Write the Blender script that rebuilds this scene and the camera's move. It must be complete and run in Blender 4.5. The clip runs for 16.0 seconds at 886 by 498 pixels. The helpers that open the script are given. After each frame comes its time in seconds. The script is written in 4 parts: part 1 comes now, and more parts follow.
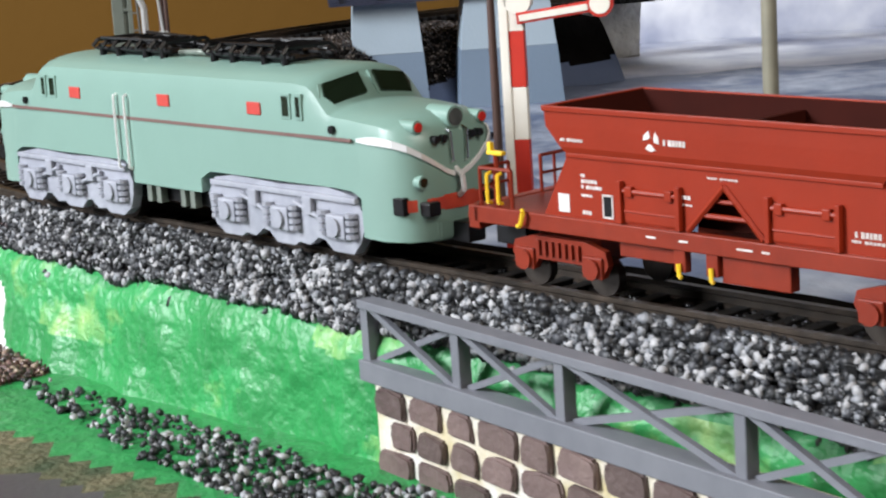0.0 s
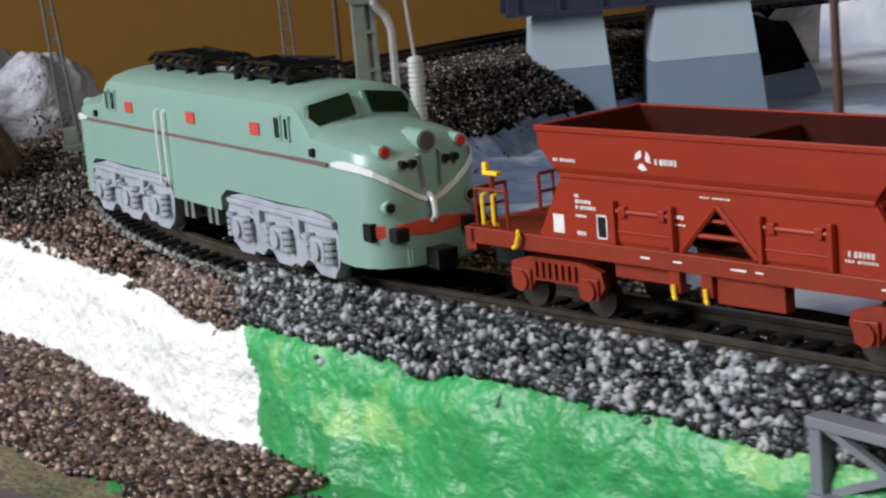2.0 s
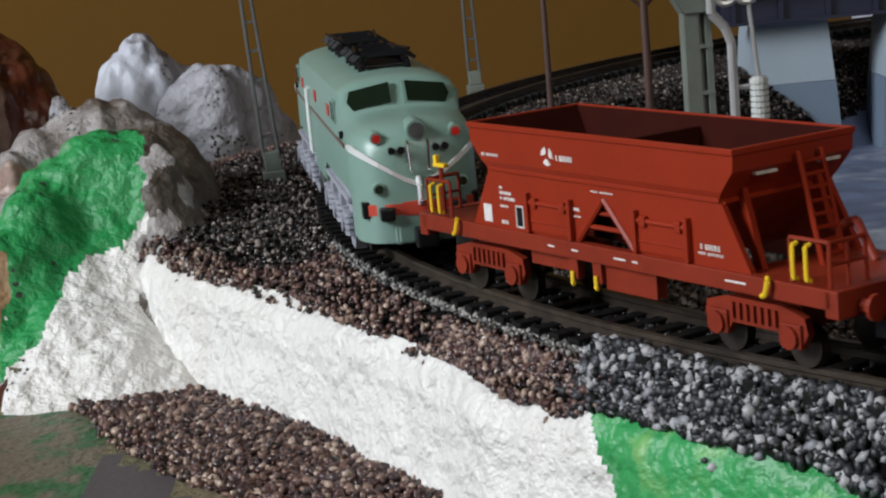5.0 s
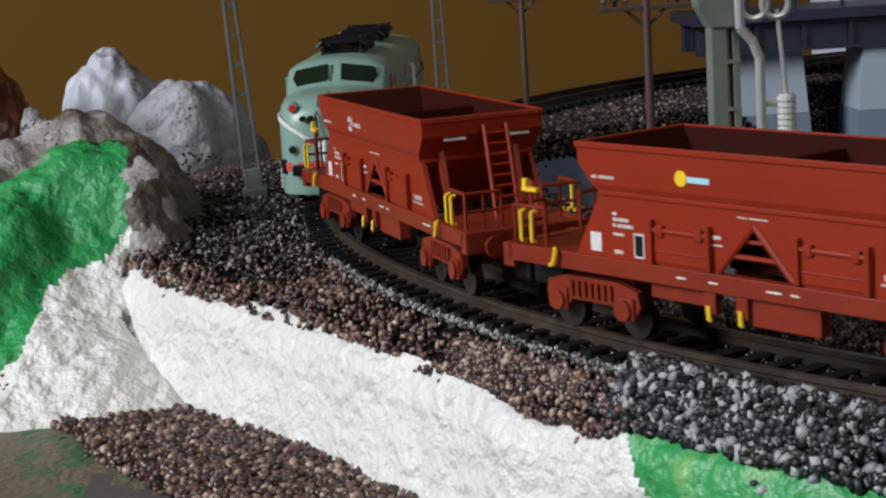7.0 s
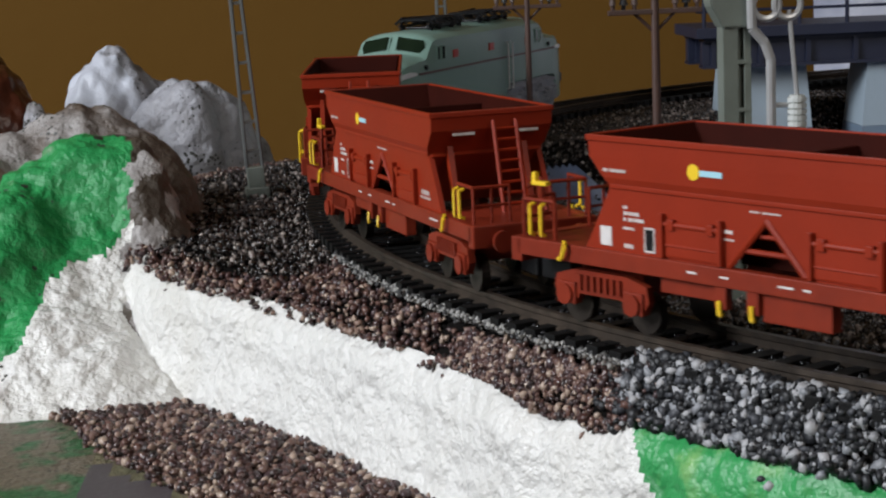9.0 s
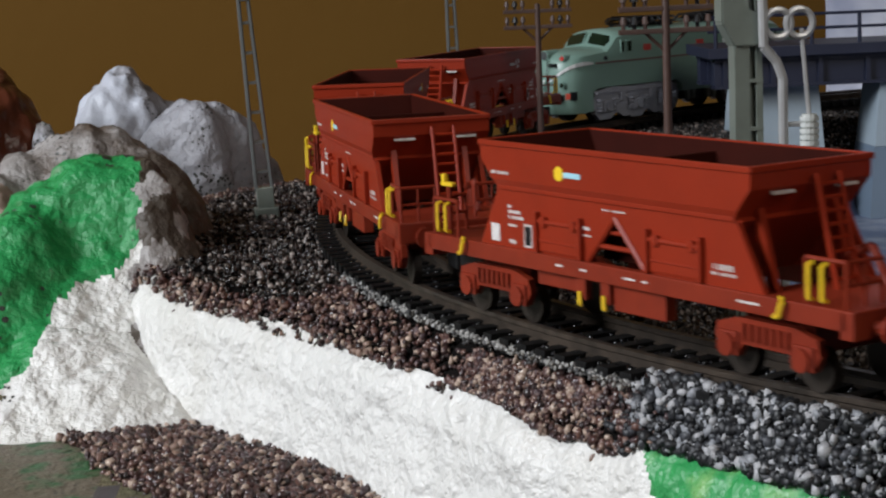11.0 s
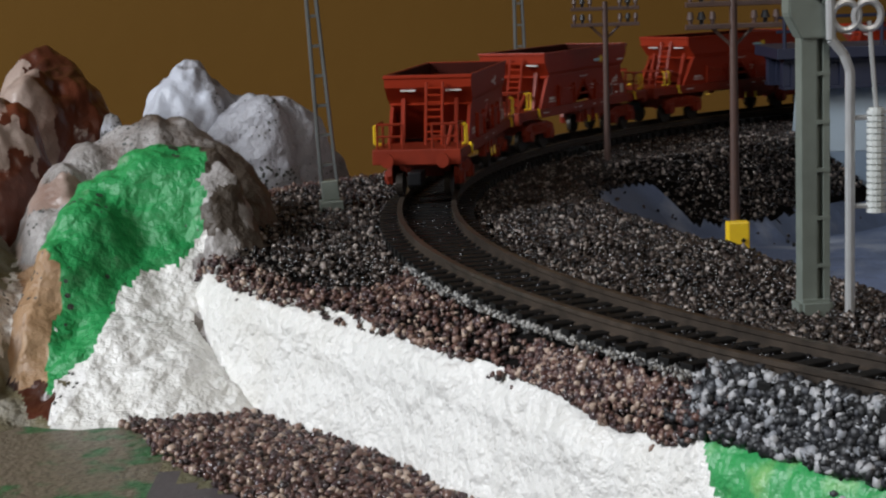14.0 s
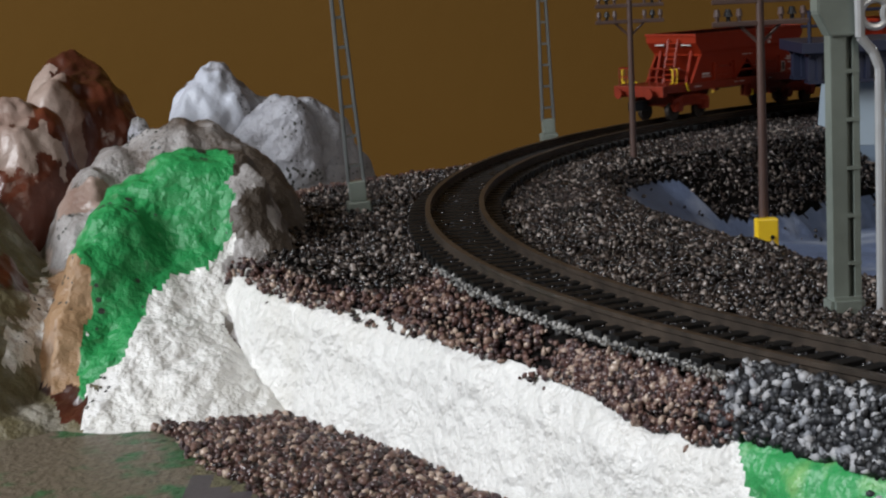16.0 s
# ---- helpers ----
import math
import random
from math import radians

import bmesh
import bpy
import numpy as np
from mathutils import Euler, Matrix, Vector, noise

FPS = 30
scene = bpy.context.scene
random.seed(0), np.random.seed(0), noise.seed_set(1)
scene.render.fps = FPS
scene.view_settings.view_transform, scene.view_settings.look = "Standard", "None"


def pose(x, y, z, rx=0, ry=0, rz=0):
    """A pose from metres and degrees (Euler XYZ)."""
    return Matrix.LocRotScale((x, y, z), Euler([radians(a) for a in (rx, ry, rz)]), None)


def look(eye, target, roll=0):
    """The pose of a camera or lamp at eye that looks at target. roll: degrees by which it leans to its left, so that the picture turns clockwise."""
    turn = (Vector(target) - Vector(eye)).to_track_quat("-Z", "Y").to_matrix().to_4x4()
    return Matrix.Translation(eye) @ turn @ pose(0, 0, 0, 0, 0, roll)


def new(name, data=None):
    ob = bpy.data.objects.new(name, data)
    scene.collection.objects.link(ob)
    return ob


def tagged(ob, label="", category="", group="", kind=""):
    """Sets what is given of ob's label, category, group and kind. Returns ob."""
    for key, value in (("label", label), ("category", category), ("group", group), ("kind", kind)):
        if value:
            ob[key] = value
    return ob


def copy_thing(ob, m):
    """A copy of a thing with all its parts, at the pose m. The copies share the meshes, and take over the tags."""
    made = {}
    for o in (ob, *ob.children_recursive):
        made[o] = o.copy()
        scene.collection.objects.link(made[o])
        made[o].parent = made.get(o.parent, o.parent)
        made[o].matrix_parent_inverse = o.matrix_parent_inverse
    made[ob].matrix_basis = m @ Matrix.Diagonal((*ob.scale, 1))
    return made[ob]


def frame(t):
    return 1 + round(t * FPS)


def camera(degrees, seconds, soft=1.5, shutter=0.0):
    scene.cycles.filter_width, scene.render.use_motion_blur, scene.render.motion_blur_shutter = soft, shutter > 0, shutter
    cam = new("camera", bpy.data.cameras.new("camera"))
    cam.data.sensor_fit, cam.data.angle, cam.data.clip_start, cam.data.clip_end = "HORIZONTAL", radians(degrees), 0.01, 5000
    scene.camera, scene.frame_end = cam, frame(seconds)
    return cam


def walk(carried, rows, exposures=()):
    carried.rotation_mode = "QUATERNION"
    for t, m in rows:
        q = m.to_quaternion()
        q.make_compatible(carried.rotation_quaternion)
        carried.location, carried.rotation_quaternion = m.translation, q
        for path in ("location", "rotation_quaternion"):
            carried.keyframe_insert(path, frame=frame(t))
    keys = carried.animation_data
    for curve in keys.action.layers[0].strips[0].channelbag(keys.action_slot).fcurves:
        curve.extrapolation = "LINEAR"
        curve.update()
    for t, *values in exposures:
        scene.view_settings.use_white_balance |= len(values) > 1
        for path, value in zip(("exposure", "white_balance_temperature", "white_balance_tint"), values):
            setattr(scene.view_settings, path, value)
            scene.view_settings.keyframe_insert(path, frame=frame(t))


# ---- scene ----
cam = camera(27.163, 16.0, soft=2.2, shutter=0.35)
MM = 0.001


def eye_pose(x, y, z, yaw, pitch, lean):
    """A camera pose from millimetres and degrees."""
    a, p = radians(yaw), radians(pitch)
    eye = Vector((x, y, z)) * MM
    way = Vector((-math.sin(a) * math.cos(p), math.cos(a) * math.cos(p), math.sin(p)))
    return look(eye, eye + way, -lean)


PATH = [
    (0.0, 83.88, -120.02, 48.09, -3.858, -11.597, 3.692),
    (0.5, 76.16, -104.35, 48.59, -4.093, -11.467, 3.771),
    (1.0, 67.34, -90.87, 49.69, -3.892, -11.372, 3.885),
    (1.5, 59.15, -76.29, 48.83, -3.351, -11.326, 4.247),
    (2.0, 48.44, -61.73, 49.37, -2.213, -11.417, 5.081),
    (2.5, 40.08, -49.67, 49.18, -1.938, -11.185, 5.729),
    (3.0, 35.69, -42.77, 48.67, -1.052, -11.070, 5.602),
    (3.5, 28.82, -34.95, 47.83, -0.780, -11.363, 4.907),
    (4.0, 25.86, -24.44, 48.97, 0.230, -11.172, 6.057),
    (4.2, 23.70, -20.28, 49.63, 0.317, -11.281, 5.774),
    (6.3, 2.04, -4.68, 46.30, -2.194, -10.055, 3.238),
    (6.5, 1.34, -4.07, 45.48, -2.477, -9.941, 2.929),
    (7.0, 1.78, -2.08, 46.09, -2.934, -10.073, 3.511),
    (7.5, 0.80, -2.11, 44.56, -3.067, -10.102, 2.847),
    (8.0, 0.56, -0.64, 43.68, -3.404, -10.019, 2.748),
    (8.5, -0.62, -1.57, 43.25, -3.321, -9.434, 2.296),
    (9.0, 0.11, -1.41, 42.92, -3.158, -9.476, 2.295),
    (9.2, 0.18, -1.05, 43.58, -3.113, -9.358, 2.561),
    (11.3, 0.58, 0.38, 42.38, -2.637, -8.779, 2.162),
    (11.5, -0.23, -0.58, 42.38, -2.509, -8.923, 1.996),
    (12.0, 2.86, 1.43, 40.86, -3.026, -8.960, 2.114),
    (12.5, 1.85, 1.58, 40.72, -0.987, -9.523, 2.705),
    (13.0, 0.49, 3.03, 41.60, -0.683, -8.952, 2.547),
    (13.5, 0.37, 2.15, 40.16, -1.095, -9.080, 2.152),
    (14.0, 1.03, 0.21, 40.49, -0.709, -8.553, 1.889),
    (14.5, 0.39, -0.41, 39.27, -0.459, -8.865, 1.771),
    (15.0, 0.32, -1.32, 40.64, 0.039, -8.754, 2.445),
    (15.5, 0.48, -1.24, 41.49, 0.255, -8.769, 2.708),
    (16.0, 0.00, -0.00, 41.44, 0.000, -8.679, 2.629),
]
walk(cam, [(r[0], eye_pose(*r[1:])) for r in PATH],
     exposures=[(0.0, 0.88), (1.5, 0.56), (2.5, 0.14), (3.5, 0.02), (4.2, -0.06), (6.5, -0.1), (9.0, -0.1), (12.5, -0.1), (16.0, -0.08)])

# ---- world and light ----
world = bpy.data.worlds.new("world")
scene.world = world
world.use_nodes = True
wn = world.node_tree.nodes
sky = wn.new("ShaderNodeTexSky")
sky.sky_type, sky.sun_disc, sky.sun_elevation, sky.sun_rotation = "NISHITA", False, radians(35), radians(215)
world.node_tree.links.new(sky.outputs[0], wn["Background"].inputs[0])
wn["Background"].inputs[1].default_value = 0.05

lamp = bpy.data.lights.new("window_light", "AREA")
lamp.shape, lamp.size, lamp.size_y, lamp.energy, lamp.color = "RECTANGLE", 0.34, 0.36, 10.0, (0.915, 0.95, 1.0)
new("window_light", lamp).matrix_world = look((-0.66, 0.0, 0.42), (0.0, 0.26, 0.0))
# unseen fill lamp for the front right; its window is assumed
lamp = bpy.data.lights.new("front_fill_light", "AREA")
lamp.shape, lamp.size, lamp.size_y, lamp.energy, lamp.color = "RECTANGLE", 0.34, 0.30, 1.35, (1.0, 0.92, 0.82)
new("front_fill_light", lamp).matrix_world = look((0.30, -0.36, 0.38), (0.12, 0.2, 0.0))

# ---- materials ----
def material(name, base, second=None, rough=0.6, metal=0.0, scale=400.0, bump=0.0, bump_scale=900.0, island=None, spec=0.5, coat=0.0, spread=(0.35, 0.65), objectwise=0.0, emit=0.0, pits=None):
    """A surface of two colours mixed by noise at two scales, with fine relief. island: a list of colours picked at random piece by piece."""
    m = bpy.data.materials.new(name)
    m.use_nodes = True
    nt = m.node_tree
    n, lk = nt.nodes, nt.links
    b = n["Principled BSDF"]
    b.inputs["Roughness"].default_value, b.inputs["Metallic"].default_value = rough, metal
    b.inputs["Specular IOR Level"].default_value = spec
    b.inputs["Coat Weight"].default_value = coat
    tc = n.new("ShaderNodeTexCoord")
    if island:
        gi = n.new("ShaderNodeNewGeometry")
        ramp = n.new("ShaderNodeValToRGB")
        ramp.color_ramp.interpolation = "CONSTANT"
        els = ramp.color_ramp.elements
        while len(els) < len(island):
            els.new(0.5)
        for i, c in enumerate(island):
            els[i].position, els[i].color = i / len(island), (*c, 1)
        lk.new(gi.outputs["Random Per Island"], ramp.inputs[0])
        first = ramp.outputs[0]
    else:
        rgb = n.new("ShaderNodeRGB")
        rgb.outputs[0].default_value = (*base, 1)
        first = rgb.outputs[0]
    if second is None:
        second = tuple(c * 0.8 for c in base)
    noise1, noise2 = n.new("ShaderNodeTexNoise"), n.new("ShaderNodeTexNoise")
    noise1.inputs["Scale"].default_value, noise1.inputs["Detail"].default_value = scale, 4
    noise2.inputs["Scale"].default_value, noise2.inputs["Detail"].default_value = scale * 0.17, 3
    for k in (noise1, noise2):
        lk.new(tc.outputs["Object"], k.inputs["Vector"])
    add = n.new("ShaderNodeMath")
    add.operation = "ADD"
    lk.new(noise1.outputs[0], add.inputs[0])
    lk.new(noise2.outputs[0], add.inputs[1])
    ran = n.new("ShaderNodeMapRange")
    ran.inputs[1].default_value, ran.inputs[2].default_value = spread[0] * 2, spread[1] * 2
    lk.new(add.outputs[0], ran.inputs[0])
    mix = n.new("ShaderNodeMix")
    mix.data_type = "RGBA"
    lk.new(ran.outputs[0], mix.inputs[0])
    lk.new(first, mix.inputs[6])
    mix.inputs[7].default_value = (*second, 1)
    out = mix.outputs[2]
    if island:
        mix.blend_type = "MULTIPLY"
        mix.inputs[7].default_value = (0.6, 0.6, 0.6, 1)
    if objectwise:
        oi = n.new("ShaderNodeObjectInfo")
        hsv = n.new("ShaderNodeHueSaturation")
        mr = n.new("ShaderNodeMapRange")
        mr.inputs[3].default_value, mr.inputs[4].default_value = 1 - objectwise, 1 + objectwise
        lk.new(oi.outputs["Random"], mr.inputs[0])
        lk.new(mr.outputs[0], hsv.inputs["Value"])
        lk.new(out, hsv.inputs["Color"])
        out = hsv.outputs[0]
    if pits:
        # small dark pits, in patches: flat near-black spots replace shaded holes
        vo, pn = n.new("ShaderNodeTexVoronoi"), n.new("ShaderNodeTexNoise")
        vo.inputs["Scale"].default_value, pn.inputs["Scale"].default_value = pits[0], pits[0] * 0.12
        sub, lt = n.new("ShaderNodeMath"), n.new("ShaderNodeMath")
        sub.operation, lt.operation = "MULTIPLY", "LESS_THAN"
        lk.new(tc.outputs["Object"], vo.inputs["Vector"])
        lk.new(tc.outputs["Object"], pn.inputs["Vector"])
        mp = n.new("ShaderNodeMapRange")
        mp.inputs[1].default_value, mp.inputs[2].default_value, mp.inputs[4].default_value = 0.47, 0.66, pits[1]
        lk.new(pn.outputs[0], mp.inputs[0])
        lk.new(vo.outputs["Distance"], lt.inputs[0])
        lk.new(mp.outputs[0], lt.inputs[1])
        pm = n.new("ShaderNodeMix")
        pm.data_type = "RGBA"
        lk.new(lt.outputs[0], pm.inputs[0])
        lk.new(out, pm.inputs[6])
        pm.inputs[7].default_value = (0.03, 0.03, 0.025, 1)
        out = pm.outputs[2]
    lk.new(out, b.inputs["Base Color"])
    if emit:
        lk.new(out, b.inputs["Emission Color"])
        b.inputs["Emission Strength"].default_value = emit
    if bump:
        nb = n.new("ShaderNodeTexNoise")
        nb.inputs["Scale"].default_value, nb.inputs["Detail"].default_value = bump_scale, 5
        lk.new(tc.outputs["Object"], nb.inputs["Vector"])
        bp = n.new("ShaderNodeBump")
        bp.inputs["Strength"].default_value, bp.inputs["Distance"].default_value = 1.0, bump * MM
        lk.new(nb.outputs[0], bp.inputs["Height"])
        lk.new(bp.outputs[0], b.inputs["Normal"])
    return m


M_LOCO = material("sea_green_paint", (0.19, 0.305, 0.26), (0.178, 0.285, 0.242), 0.34, scale=120, bump=0.02, bump_scale=1500)
M_BOGIE = material("pale_grey_resin", (0.32, 0.33, 0.375), (0.235, 0.245, 0.285), 0.55, scale=500, bump=0.12, bump_scale=900)
M_BLACK = material("black_metal", (0.005, 0.005, 0.006), (0.011, 0.011, 0.012), 0.35, scale=600, spec=0.25)
M_GLASS = material("dark_cab_glass", (0.008, 0.014, 0.008), (0.014, 0.024, 0.012), 0.12, scale=150)
M_HEADGLASS = material("grey_headlight_glass", (0.10, 0.11, 0.11), (0.04, 0.045, 0.045), 0.12, scale=700)
M_CHROME = material("polished_metal", (0.75, 0.75, 0.76), (0.6, 0.6, 0.6), 0.15, 1.0)
M_SILVER = material("silver_stripe", (0.84, 0.85, 0.84), (0.78, 0.78, 0.78), 0.3, 0.3)
M_STRIPE = material("maroon_line", (0.16, 0.09, 0.08), None, 0.5)
M_PLATE = material("red_plate", (0.50, 0.06, 0.05), (0.42, 0.05, 0.04), 0.4)
M_BEAM = material("buffer_red", (0.60, 0.07, 0.03), (0.45, 0.05, 0.03), 0.45, scale=600)
M_LENS = material("red_lens", (0.55, 0.03, 0.02), (0.45, 0.02, 0.02), 0.12)
M_WAGON = material("oxide_red_paint", (0.25, 0.0225, 0.0068), (0.21, 0.019, 0.0058), 0.42, scale=160, bump=0.03, bump_scale=1400, spec=0.22)
M_WAGON2 = material("oxide_red_frame", (0.225, 0.026, 0.010), (0.165, 0.0195, 0.0085), 0.42, scale=400, bump=0.04, bump_scale=1200, spec=0.25)
# wagon red darkened: the shade inside the hopper is in the colour
M_INSIDE_SHADE = material("hopper_inside_shade", (0.034, 0.0052, 0.003), (0.024, 0.004, 0.0025), 0.7, scale=200, spec=0.06)
M_YELLOW = material("yellow_paint", (0.80, 0.55, 0.02), (0.72, 0.46, 0.02), 0.4)
M_WHITE = material("white_lettering", (0.64, 0.61, 0.59), (0.46, 0.40, 0.37), 0.5, scale=1200, spread=(0.42, 0.62))
M_CYAN = material("pale_blue_lettering", (0.35, 0.62, 0.70), (0.32, 0.55, 0.62), 0.5)
M_WHEEL = material("wheel_steel", (0.022, 0.017, 0.014), (0.05, 0.04, 0.032), 0.4, 0.5, scale=700)
M_RAIL = material("worn_rail", (0.062, 0.047, 0.036), (0.022, 0.018, 0.015), 0.38, 0.1, scale=420, bump=0.05, bump_scale=900, spec=0.3)
M_SLEEPER = material("black_sleeper", (0.0045, 0.0045, 0.0048), (0.010, 0.0098, 0.0095), 0.5, scale=700, bump=0.08, bump_scale=1400, spec=0.15)
M_GRAVEL_D = material("dark_gravel", (0.05, 0.05, 0.05), None, 0.5, scale=900, bump=0.1, bump_scale=2000,
                      island=[(0.008, 0.009, 0.011), (0.016, 0.017, 0.02), (0.010, 0.011, 0.013), (0.26, 0.27, 0.29), (0.012, 0.012, 0.014), (0.05, 0.053, 0.062), (0.012, 0.013, 0.016), (0.36, 0.36, 0.37), (0.02, 0.022, 0.026), (0.40, 0.40, 0.41)])
M_GRAVEL_B = material("brown_gravel", (0.1, 0.06, 0.04), None, 0.3, scale=900, bump=0.1, bump_scale=2000,
                      island=[(0.075, 0.034, 0.028), (0.13, 0.066, 0.052), (0.036, 0.018, 0.017), (0.27, 0.175, 0.135), (0.06, 0.032, 0.03), (0.44, 0.33, 0.26), (0.03, 0.019, 0.019), (0.11, 0.06, 0.054), (0.17, 0.10, 0.08), (0.07, 0.043, 0.046)])
M_BALLAST = material("black_ballast", (0.01, 0.01, 0.01), None, 0.25, scale=900, island=[(0.005, 0.005, 0.0055), (0.011, 0.011, 0.013), (0.004, 0.004, 0.0045), (0.02, 0.02, 0.023), (0.006, 0.006, 0.007), (0.006, 0.006, 0.007), (0.05, 0.05, 0.055)])
M_ASH = material("pale_ash", (0.3, 0.3, 0.28), None, 0.6, scale=900, island=[(0.30, 0.29, 0.27), (0.12, 0.115, 0.11), (0.42, 0.41, 0.39), (0.05, 0.05, 0.05)])
M_GRAVEL_G = material("grey_brown_gravel", (0.1, 0.08, 0.06), None, 0.27, scale=900, bump=0.1, bump_scale=2000,
                      island=[(0.013, 0.0095, 0.009), (0.032, 0.023, 0.02), (0.009, 0.0075, 0.0075), (0.08, 0.062, 0.053), (0.016, 0.012, 0.011), (0.26, 0.215, 0.19), (0.012, 0.010, 0.009), (0.036, 0.026, 0.023)])
M_PLASTER = material("white_plaster", (0.70, 0.69, 0.66), (0.55, 0.53, 0.48), 0.32, scale=140, bump=1.7, bump_scale=400, spread=(0.47, 0.75))
M_GREEN = material("green_paint", (0.030, 0.27, 0.075), (0.020, 0.19, 0.05), 0.38, scale=200, bump=0.9, bump_scale=420)
M_GREEN_L = material("worn_green_paint", (0.032, 0.28, 0.08), (0.34, 0.52, 0.18), 0.38, scale=230, bump=1.1, bump_scale=420, spread=(0.50, 0.70))
M_GREEN_P = material("pitted_green_paint", (0.018, 0.24, 0.065), (0.40, 0.46, 0.36), 0.45, scale=150, bump=1.4, bump_scale=380, spread=(0.60, 0.68), pits=(440, 0.42))
M_PLASTER_P = material("pitted_white_plaster", (0.70, 0.69, 0.67), (0.50, 0.48, 0.45), 0.45, scale=160, bump=1.7, bump_scale=330, spread=(0.45, 0.75), pits=(800, 0.30))
M_DRAPE = material("draped_grey_plaster", (0.34, 0.32, 0.31), (0.075, 0.052, 0.036), 0.45, scale=110, bump=1.3, bump_scale=420, spread=(0.46, 0.64), pits=(1000, 0.36))
M_ROCK = material("painted_rock", (0.33, 0.33, 0.36), (0.09, 0.078, 0.066), 0.45, scale=110, bump=1.4, bump_scale=420, spread=(0.45, 0.62), pits=(900, 0.38))
M_RUST = material("rust_brown_rock", (0.13, 0.034, 0.016), (0.028, 0.010, 0.006), 0.3, scale=55, bump=0.7, bump_scale=260, spread=(0.40, 0.60))
M_CREAM = material("cream_washed_rock", (0.36, 0.28, 0.24), (0.16, 0.085, 0.06), 0.4, scale=60, bump=0.8, bump_scale=260, spread=(0.44, 0.60))
M_LIT_CHALK = material("lit_chalk_rock", (0.52, 0.54, 0.60), (0.42, 0.44, 0.50), 0.45, scale=60, bump=0.7, bump_scale=300)
M_TAN = material("tan_plaster", (0.34, 0.215, 0.115), (0.22, 0.12, 0.06), 0.5, scale=150, bump=1.0, bump_scale=380, pits=(620, 0.36))
M_GAUZE = material("white_gauze", (0.62, 0.59, 0.55), (0.22, 0.17, 0.13), 0.55, scale=300, bump=1.8, bump_scale=520, spread=(0.46, 0.6), pits=(900, 0.36))
# brownish drape, darkened further for the shade of the east flank
M_DRAPE_SHADE = material("shaded_brown_drape", (0.13, 0.105, 0.085), (0.04, 0.028, 0.018), 0.5, scale=130, bump=1.3, bump_scale=420, spread=(0.45, 0.66), pits=(1000, 0.34))
M_OLIVE = material("olive_rock", (0.12, 0.10, 0.05), (0.30, 0.28, 0.24), 0.6, scale=160, bump=1.2, bump_scale=600, spread=(0.5, 0.66))
M_GREY = material("grey_plastic", (0.165, 0.17, 0.19), (0.13, 0.135, 0.155), 0.45, scale=300, bump=0.03)
M_STONE = material("painted_stone", (0.10, 0.065, 0.062), (0.15, 0.105, 0.095), 0.55, scale=260, bump=0.35, bump_scale=700, objectwise=0.35)
M_MORTAR = material("mortar", (0.66, 0.63, 0.60), (0.50, 0.42, 0.22), 0.7, scale=260, bump=0.4, bump_scale=700)
M_MAST = material("grey_green_mast", (0.20, 0.23, 0.20), (0.14, 0.16, 0.14), 0.4, 0.2, scale=300, bump=0.05)
M_LATTICE = material("dark_grey_lattice", (0.15, 0.16, 0.155), (0.11, 0.115, 0.115), 0.35, 0.3, scale=300)
M_POST = material("weathered_post", (0.27, 0.25, 0.18), (0.18, 0.17, 0.13), 0.5, scale=200)
M_TUBE = material("silver_tube", (0.60, 0.61, 0.61), (0.5, 0.5, 0.5), 0.3, 0.5)
M_INSUL = material("grey_insulator", (0.55, 0.57, 0.55), (0.45, 0.47, 0.45), 0.35)
M_TIMBER = material("brown_pole", (0.085, 0.045, 0.035), (0.05, 0.03, 0.025), 0.45, scale=300, bump=0.05)
M_RED = material("signal_red", (0.55, 0.035, 0.02), (0.45, 0.03, 0.02), 0.45)
M_SIGNAL = material("signal_white", (0.78, 0.75, 0.68), (0.7, 0.66, 0.58), 0.5)
M_PIER = material("pale_blue_pier", (0.34, 0.41, 0.47), (0.29, 0.36, 0.42), 0.6, scale=30, bump=0.1)
M_PIER2 = material("blue_grey_pier", (0.16, 0.215, 0.285), (0.135, 0.185, 0.25), 0.6, scale=30, bump=0.1)
M_DECK = material("navy_girder", (0.010, 0.013, 0.032), (0.016, 0.02, 0.042), 0.5, scale=120)
M_WATER = material("blue_white_valley", (0.12, 0.155, 0.25), (0.50, 0.54, 0.62), 0.5, scale=60, bump=1.2, bump_scale=160, spread=(0.48, 0.64))
M_EARTH = material("dark_ground", (0.004, 0.0037, 0.0035), (0.009, 0.008, 0.0075), 0.9, spec=0.0, scale=200, bump=0.6, bump_scale=500)
M_BOARD = material("dark_board", (0.075, 0.062, 0.07), (0.06, 0.05, 0.055), 0.5, scale=60, bump=0.1)
M_TURF = material("khaki_turf", (0.17, 0.135, 0.075), (0.035, 0.05, 0.02), 0.8, scale=160, bump=1.0, bump_scale=700)
M_MOSS = material("mossy_ground", (0.13, 0.105, 0.075), (0.025, 0.10, 0.035), 0.45, scale=260, bump=0.8, bump_scale=700, spread=(0.49, 0.57), pits=(700, 0.34))
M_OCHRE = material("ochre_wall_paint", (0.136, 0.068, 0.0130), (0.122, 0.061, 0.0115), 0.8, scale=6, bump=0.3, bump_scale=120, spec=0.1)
M_ROOM = material("room_wall_paint", (0.05, 0.038, 0.026), (0.045, 0.035, 0.023), 0.8, scale=6)
M_CEIL = material("ceiling_paint", (0.10, 0.095, 0.09), (0.09, 0.085, 0.08), 0.8, scale=6)
M_FLOOR = material("room_floor", (0.16, 0.10, 0.06), (0.12, 0.07, 0.045), 0.5, scale=8)
